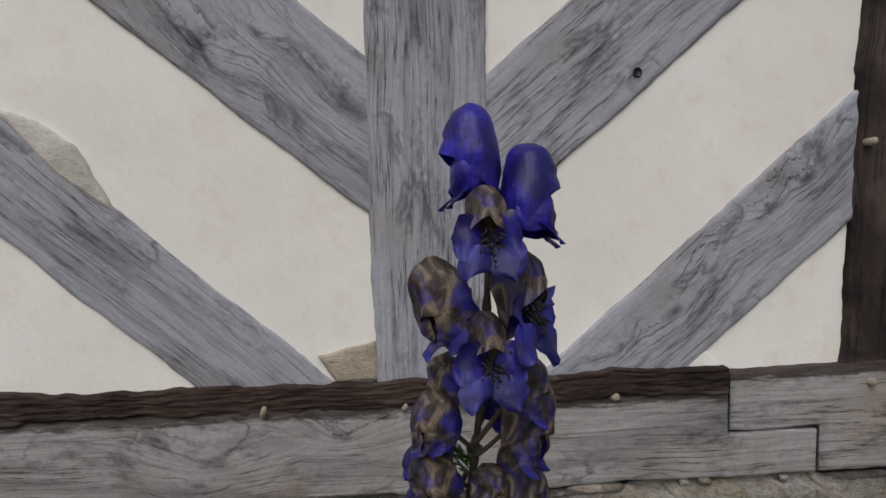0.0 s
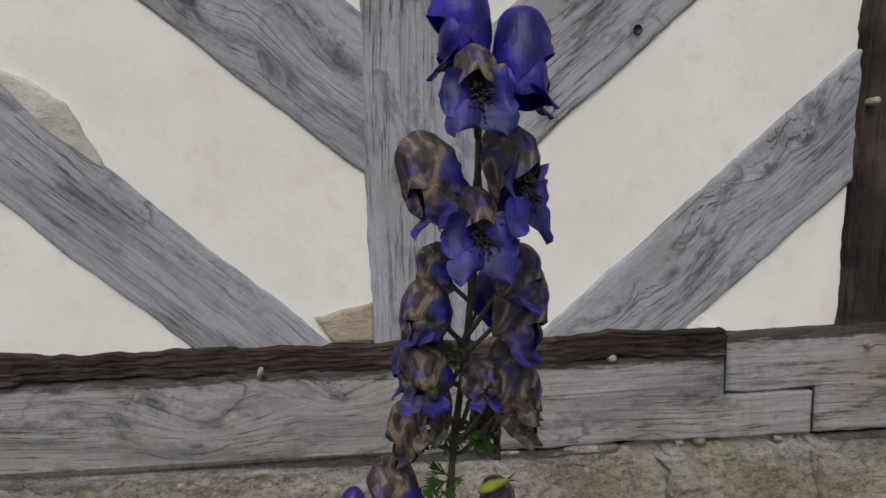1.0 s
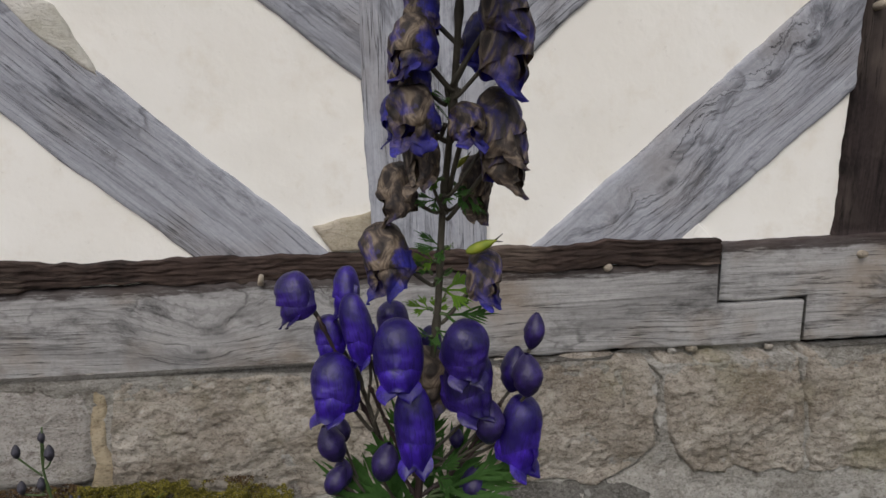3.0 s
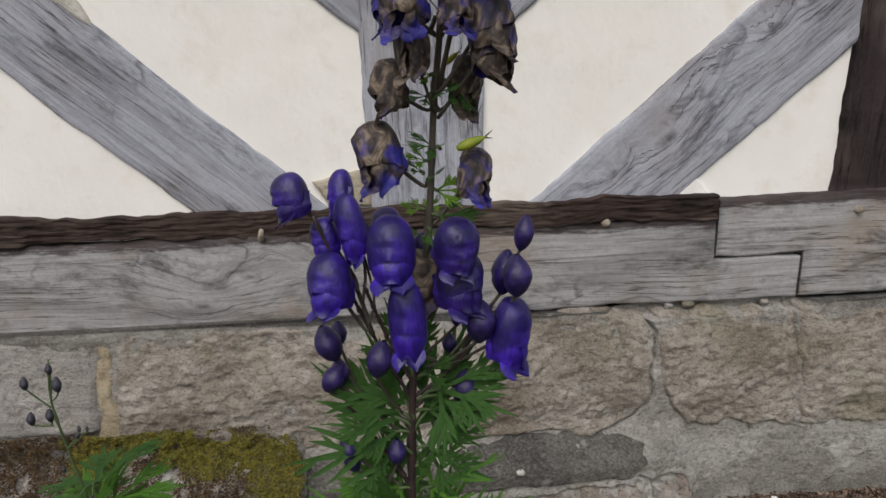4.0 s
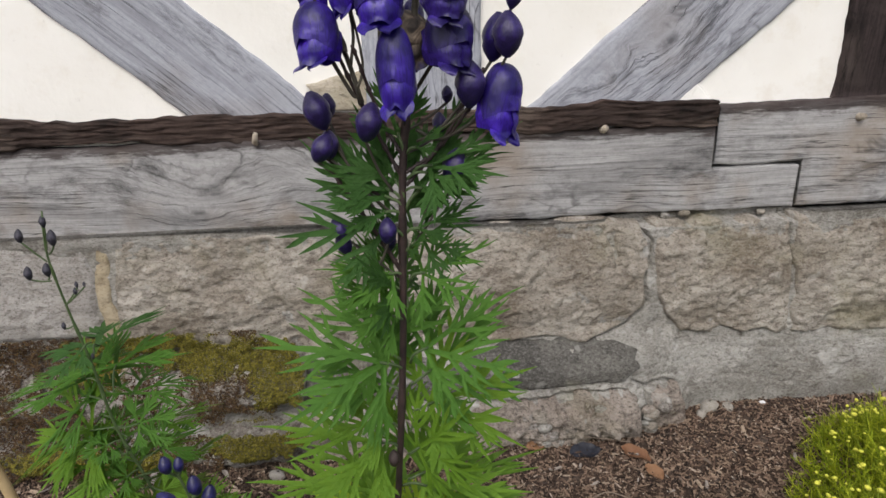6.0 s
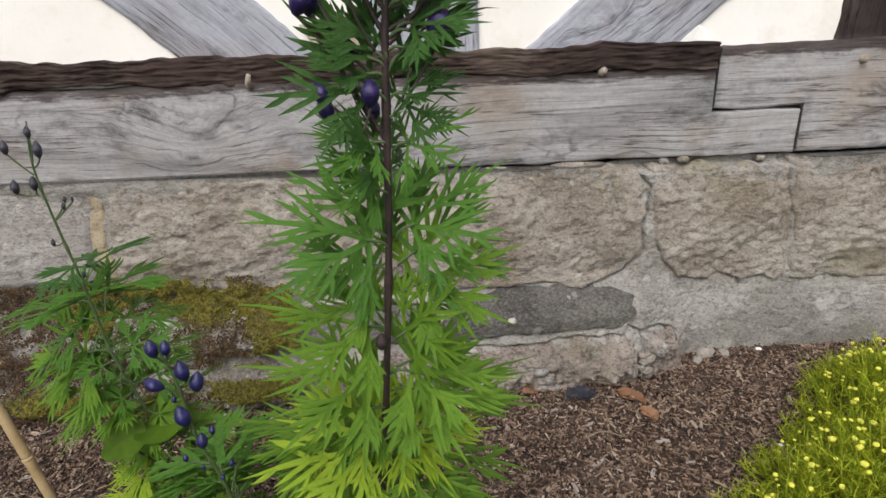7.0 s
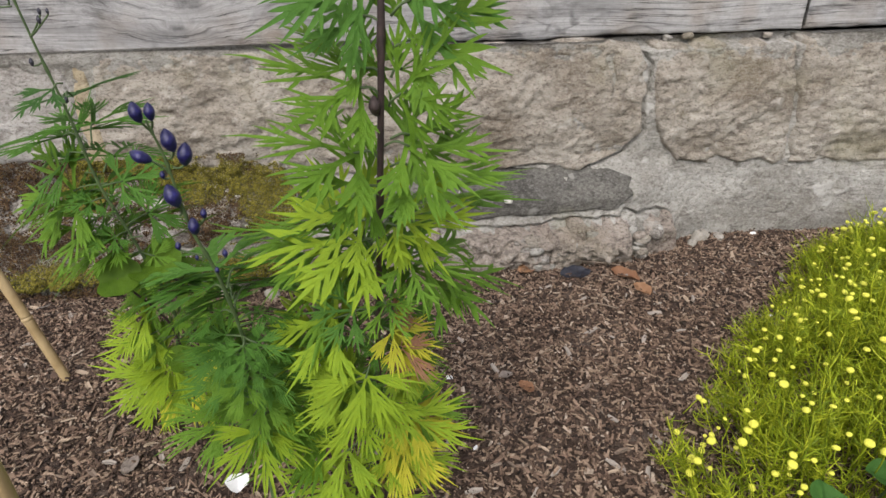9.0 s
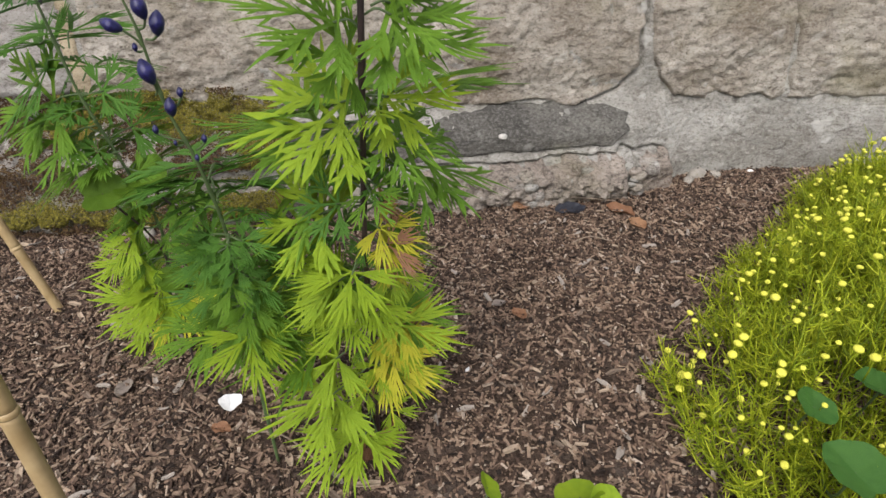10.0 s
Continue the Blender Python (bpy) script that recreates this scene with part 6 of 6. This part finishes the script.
def button_mesh(seed):
    def place(i, j):
        u, v = 2 * math.pi * j / 12, i / 6
        r = math.sin(v * math.pi * 0.72) ** 0.8
        b = 1 + 0.06 * noise.noise(Vector((math.cos(u) * 3, math.sin(u) * 3, v * 6 + seed)))
        return (r * math.cos(u) * b, r * math.sin(u) * b, 0.62 * math.cos(v * math.pi * 0.72) * b)

    return mesh_of("flower_head", *sheet(7, 12, place, wrap=True), BUTTON)


BUTTONS = [button_mesh(q) for q in range(4)]


def stalk_mesh(seed):
    r = random.Random(seed)
    pts = curve_points([(r.gauss(0, 1.6), r.gauss(0, 1.6), -7.5), (r.gauss(0, 0.4), r.gauss(0, 0.4), -3.5), (0, 0, -0.1)], 6)
    return mesh_of("stalk", *tube(pts, [0.16, 0.15, 0.14, 0.14, 0.15, 0.25], 5), SHOOT)


STALKS = [stalk_mesh(q) for q in range(5)]


def button(x, y, lift, r, k):
    z = bush_height(x, y) + lift
    head = part("flower_head", BUTTONS[k % 4], santolina, m=pose(x - 1.25, y - 0.5, z, rnd.gauss(0, 14), rnd.gauss(0, 14), 0) @ Matrix.Scale(r, 4))
    part("stalk", STALKS[k % 5], head)


count = 0
while count < 480:
    bx, by = rnd.uniform(0.79, 1.50), rnd.uniform(0.10, 0.95)
    inside = bush_inside(bx, by)
    if inside < 0.0 or rnd.random() > 0.3 + 0.7 * math.exp(-inside / 0.16) or fbm(bx * 7, by * 7, 2.0) < -0.3:
        continue
    button(bx, by, rnd.uniform(0.012, 0.05), rnd.choice((0.0024, 0.0030, 0.0036, 0.0042, 0.0052)), count)
    count += 1
for bx, by, lift in ((0.815, 0.44, 0.03), (0.86, 0.47, 0.05), (0.93, 0.50, 0.07), (0.825, 0.40, 0.025), (0.82, 0.42, 0.10)):
    button(bx, by, lift, 0.004, count)
    count += 1

# ---- broad-leaved weeds ----
weed = tagged(thing("violet_weed", 0.95, 0.30, 0.0), "low weed with broad heart-shaped green leaves beside the bush", "plant")
weed_origin = pose(-0.95, -0.30, 0)
BROAD = leaf_material("broad_green_leaf", (0.036, 0.115, 0.020), (0.062, 0.155, 0.030), (0.07, 0.16, 0.035), (0.08, 0.18, 0.045))
for wx, wy, wz, ws, wr, wt in ((0.872, 0.206, 0.120, 0.031, 100, 4), (0.890, 0.288, 0.112, 0.021, 60, 20), (0.965, 0.297, 0.118, 0.026, 140, 10)):
    wl = round_leaf(weed, (wx - 0.95, wy - 0.30, wz), ws, Euler((radians(wt), radians(-8), radians(wr))).to_matrix().to_4x4(), BROAD)
    wv, wf = tube(curve_points([(wx - 0.95, wy - 0.30, wz), (wx - 0.94, wy - 0.28, wz * 0.5), (0.0, 0.02, -0.01)], 7), [0.0013] * 7, 6)
    part("petiole", mesh_of("petiole", wv, wf, STEM_GREEN), weed)

sprout = tagged(thing("seedling", 0.60, 0.24, 0.0), "small green seedling leaves in the mulch", "plant")
for wx, wy, wz, ws, wr, wt in ((0.560, 0.262, 0.075, 0.015, 90, 50), (0.645, 0.245, 0.07, 0.024, 190, 30), (0.668, 0.238, 0.066, 0.018, 30, 25)):
    round_leaf(sprout, (wx - 0.60, wy - 0.24, wz), ws, Euler((radians(wt), 0, radians(wr))).to_matrix().to_4x4(), LEAF_LIGHT, 0.2)
    wv, wf = tube([(wx - 0.60, wy - 0.24, wz), (wx - 0.60, wy - 0.235, wz * 0.5), (wx - 0.602, wy - 0.23, -0.01)], [0.001] * 3, 6)
    part("petiole", mesh_of("petiole", wv, wf, STEM_GREEN), sprout)

bindweed = tagged(thing("bindweed", 0.20, 0.50, 0.0), "bindweed with large olive-green heart-shaped leaves among the monkshood", "plant")
for wx, wy, wz, ws, wx_, wr in ((0.173, 0.530, 0.28, 0.026, 35, 20), (0.213, 0.548, 0.285, 0.031, 25, -25), (0.215, 0.535, 0.155, 0.022, 12, 40)):
    round_leaf(bindweed, (wx - 0.20, wy - 0.50, wz), ws, Euler((radians(wx_), 0, radians(wr))).to_matrix().to_4x4())
    wv, wf = tube(curve_points([(wx - 0.20, wy - 0.50, wz), (wx - 0.17, wy - 0.46, wz * 0.6), (0.01, 0.03, -0.01)], 8), [0.0014] * 8, 6)
    part("petiole", mesh_of("petiole", wv, wf, STEM_DARK), bindweed)


# ---- canes ----
def cane(a, b, r, label):
    a, b = Vector(a), Vector(b)
    ob = thing("bamboo_cane", *a)
    cuts = [0.0, 0.16, 0.37, 0.60, 0.82, 1.0]
    for k in range(5):
        u, v = cuts[k], cuts[k + 1]
        p = [(b - a) * (u + (v - u) * t) for t in (0, 0.04, 0.5, 0.96, 1.0)]
        w = r * (1 - 0.12 * u)
        part("culm", mesh_of("culm", *tube(p, [w * 1.05, w, w * 0.97, w * 0.98, w * 1.04], 14), CANE), ob)
        if k:
            c = (b - a) * u
            d = (b - a).normalized() * 0.003
            part("node", mesh_of("node", *tube([c - d, c - d * 0.3, c + d * 0.3, c + d], [w * 1.02, w * 1.14, w * 1.12, w * 1.03], 14), CANE), ob, "raised darker joint of the cane")
    return tagged(ob, label, "garden cane", "bamboo canes")


cane((-0.042, 0.7176, -0.03), (-0.24, 0.757, 0.87), 0.0075, "thin tan bamboo cane pushed into the soil")
cane((0.2385, 0.196, -0.03), (0.242, 0.201, 0.82), 0.0066, "thick tan bamboo cane standing upright in the soil")


# ---- litter on the mulch ----
def curled_leaf(at, size, turn, material, label, name="dry_leaf", curl=0.5):
    """A dead leaf: a pointed blade, curled and creased, lying on the mulch."""
    s = next(SEEDS)

    def place(i, j):
        t, u = i / 12, j / 6 * 2 - 1
        w = 0.34 * math.sin(math.pi * (0.04 + 0.93 * t)) ** 0.8
        x, y = t - 0.5, u * w
        z = curl * (u * u * w * 0.8 + 0.35 * (t - 0.5) ** 2) + 0.12 * noise.noise(Vector((x * 5, y * 7, s * 1.3)))
        return (x, y, z)

    ob = new(name, mesh_of(name, *sheet(13, 7, place), material))
    ob.matrix_basis = pose(at[0], at[1], ground_height(at[0], at[1]) + 0.005, 0, 0, turn) @ Matrix.Scale(size, 4)
    return tagged(ob, label, "dead leaf", "dead leaves")


DRY_TAN = leaf_material("dead_leaf_tan", (0.30, 0.155, 0.08), (0.37, 0.21, 0.12), (0.24, 0.12, 0.06), (0.40, 0.25, 0.15))
DRY_GREY = leaf_material("dead_leaf_grey", (0.20, 0.165, 0.145), (0.28, 0.235, 0.205), (0.2, 0.16, 0.14), (0.30, 0.26, 0.23))
for dx, dy_, ds, dt, dm, dl in (
        (0.745, 0.955, 0.045, 20, DRY_TAN, "curled orange-brown dead leaf on the mulch"),
        (0.93, 0.905, 0.060, -50, LEAF_DRY, "crumpled reddish-brown dead leaf on the mulch"),
        (0.945, 0.855, 0.045, -75, DRY_TAN, "curled orange-brown dead leaf on the mulch"),
        (0.665, 0.603, 0.030, -60, LEAF_DRY, "small reddish-brown dead leaf on the mulch"),
        (0.64, 0.635, 0.024, 15, DRY_GREY, "small grey-brown dead leaf on the mulch"),
        (0.06, 0.705, 0.026, 10, DRY_TAN, "curled orange-brown dead leaf on the mulch"),
        (0.12, 0.52, 0.032, 80, DRY_GREY, "small grey-brown dead leaf on the mulch"),
        (0.45, 0.375, 0.05, 40, LEAF_DRY, "crumpled reddish-brown dead leaf on the mulch"),
        (0.265, 0.43, 0.026, -20, LEAF_DRY, "small reddish-brown dead leaf on the mulch")):
    curled_leaf((dx, dy_), ds, dt, dm, dl)

WHITE = plain("white_petal", (0.78, 0.78, 0.80), (0.84, 0.84, 0.85), 40, 0.5, 0.1)
petal = round_leaf(None, (0.270, 0.467, ground_height(0.270, 0.467) + 0.010), 0.0145, Euler((radians(6), radians(4), radians(100))).to_matrix().to_4x4(), WHITE, -0.35, "fallen_petal")
tagged(petal, "fallen white petal lying on the mulch", "petal")


def pebble(name, at, size, material, label, category="pebble", flat_=0.6):
    s = next(SEEDS)

    def place(i, j):
        u, v = 2 * math.pi * j / 14, i / 9
        r = math.sin(math.pi * (0.02 + 0.96 * v)) ** 0.7
        p = (r * math.cos(u), 0.75 * r * math.sin(u), flat_ * math.cos(math.pi * v))
        return wrinkle(p, 0.16, 1.3, s * 1.9)

    ob = new(name, mesh_of(name, *sheet(10, 14, place, wrap=True), material))
    ob.matrix_basis = pose(at[0], at[1], ground_height(at[0], at[1]) + size * flat_ * 0.55, 8, -10, s * 37 % 360) @ Matrix.Scale(size, 4)
    return tagged(ob, label, category, "loose stones" if category == "pebble" else "white chips")


PALE_STONE = stone_material("pale_pebble", (0.36, 0.33, 0.29), (0.46, 0.43, 0.39), (0.25, 0.22, 0.19), (0.55, 0.53, 0.5), 0.2, 0.3, 3.0)
pebble("pebble", (1.145, 1.035), 0.021, PALE_STONE, "pale grey pebble at the foot of the plinth")
pebble("pebble", (1.118, 1.015), 0.013, PALE_STONE, "pale grey pebble at the foot of the plinth")
pebble("pebble", (1.185, 1.03), 0.014, PALE_STONE, "pale grey pebble at the foot of the plinth")
pebble("pebble", (0.02, 0.94), 0.018, PALE_STONE, "pale grey pebble at the foot of the plinth")
pebble("pebble", (0.24, 0.93), 0.016, PALE_STONE, "pale grey pebble at the foot of the plinth")
for cx, cy, cs in ((0.553, 0.645, 0.0065), (0.572, 0.494, 0.005), (1.135, 0.745, 0.007), (1.27, 1.04, 0.007), (1.055, 0.905, 0.004), (0.30, 0.70, 0.005)):
    pebble("white_chip", (cx, cy), cs, WHITE, "small white chip lying on the mulch", "chip")

FEATHER = plain("black_feather", (0.010, 0.011, 0.016), (0.03, 0.032, 0.045), 90, 0.4)
curled_leaf((0.835, 0.925), 0.062, 6, FEATHER, "small black feather lying on the mulch", "feather", 0.3)["category"] = "feather"
TWIG = plain("grey_brown_twig", (0.16, 0.12, 0.09), (0.28, 0.22, 0.17), 120, 0.85)
for ax, ay, bx, by in ((0.74, 0.955, 0.93, 0.935), (0.80, 0.79, 0.87, 0.785), (0.05, 0.60, 0.13, 0.635), (0.30, 0.42, 0.39, 0.36)):
    tp = curve_points([(ax, ay, 0.012), ((ax + bx) / 2, (ay + by) / 2 + 0.012, 0.016), (bx, by, 0.012)], 14)
    tagged(new("twig", mesh_of("twig", *tube(tp, [0.0011] * 14, 6), TWIG)), "thin dry brown twig lying on the mulch", "twig", "dry twigs")


# larger shreds of bark, each picked out from the mulch
def bark_shred(seed):
    r = random.Random(seed)

    def place(i, j):
        t, u = i / 5, j / 2 * 2 - 1
        w = 0.16 * (0.6 + 0.4 * math.sin(math.pi * t)) + r.gauss(0, 0.012)
        return (t - 0.5, u * w, 0.06 * math.sin(math.pi * t * 1.3 + seed) + 0.05 * u * u)

    v, f = sheet(6, 3, place)
    k = len(v)
    v += [(a, b, c - 0.07) for a, b, c in v]
    f += [tuple(q + k for q in t)[::-1] for t in f]
    rim = [0, 1, 2, 5, 8, 11, 14, 17, 16, 15, 12, 9, 6, 3]
    f += [(rim[q], rim[q] + k, rim[(q + 1) % 14] + k, rim[(q + 1) % 14]) for q in range(14)]
    return v, f


BARK = [plain("bark_shred_brown", (0.10, 0.072, 0.055), (0.19, 0.14, 0.105), 30, 0.9), plain("bark_shred_tan", (0.26, 0.195, 0.14), (0.38, 0.30, 0.225), 30, 0.9), plain("bark_shred_grey", (0.22, 0.19, 0.165), (0.33, 0.29, 0.255), 30, 0.9)]
SHREDS = [mesh_of("bark_shred", *bark_shred(q), BARK[q % 3], smooth=False) for q in range(9)]
for q in range(300):
    bx, by = rnd.uniform(-0.25, 1.25), 0.25 + 0.72 * rnd.random()
    ob = new("bark_shred", SHREDS[q % 9])
    ob.matrix_basis = pose(bx, by, ground_height(bx, by) + 0.005, rnd.gauss(0, 14), rnd.gauss(0, 10), rnd.uniform(0, 360)) @ Matrix.Scale(rnd.uniform(0.010, 0.027), 4)
    tagged(ob, ("dark brown bark shred lying in the mulch", "pale tan bark shred lying in the mulch", "grey weathered bark shred lying in the mulch")[q % 3], "bark", "bark shreds")
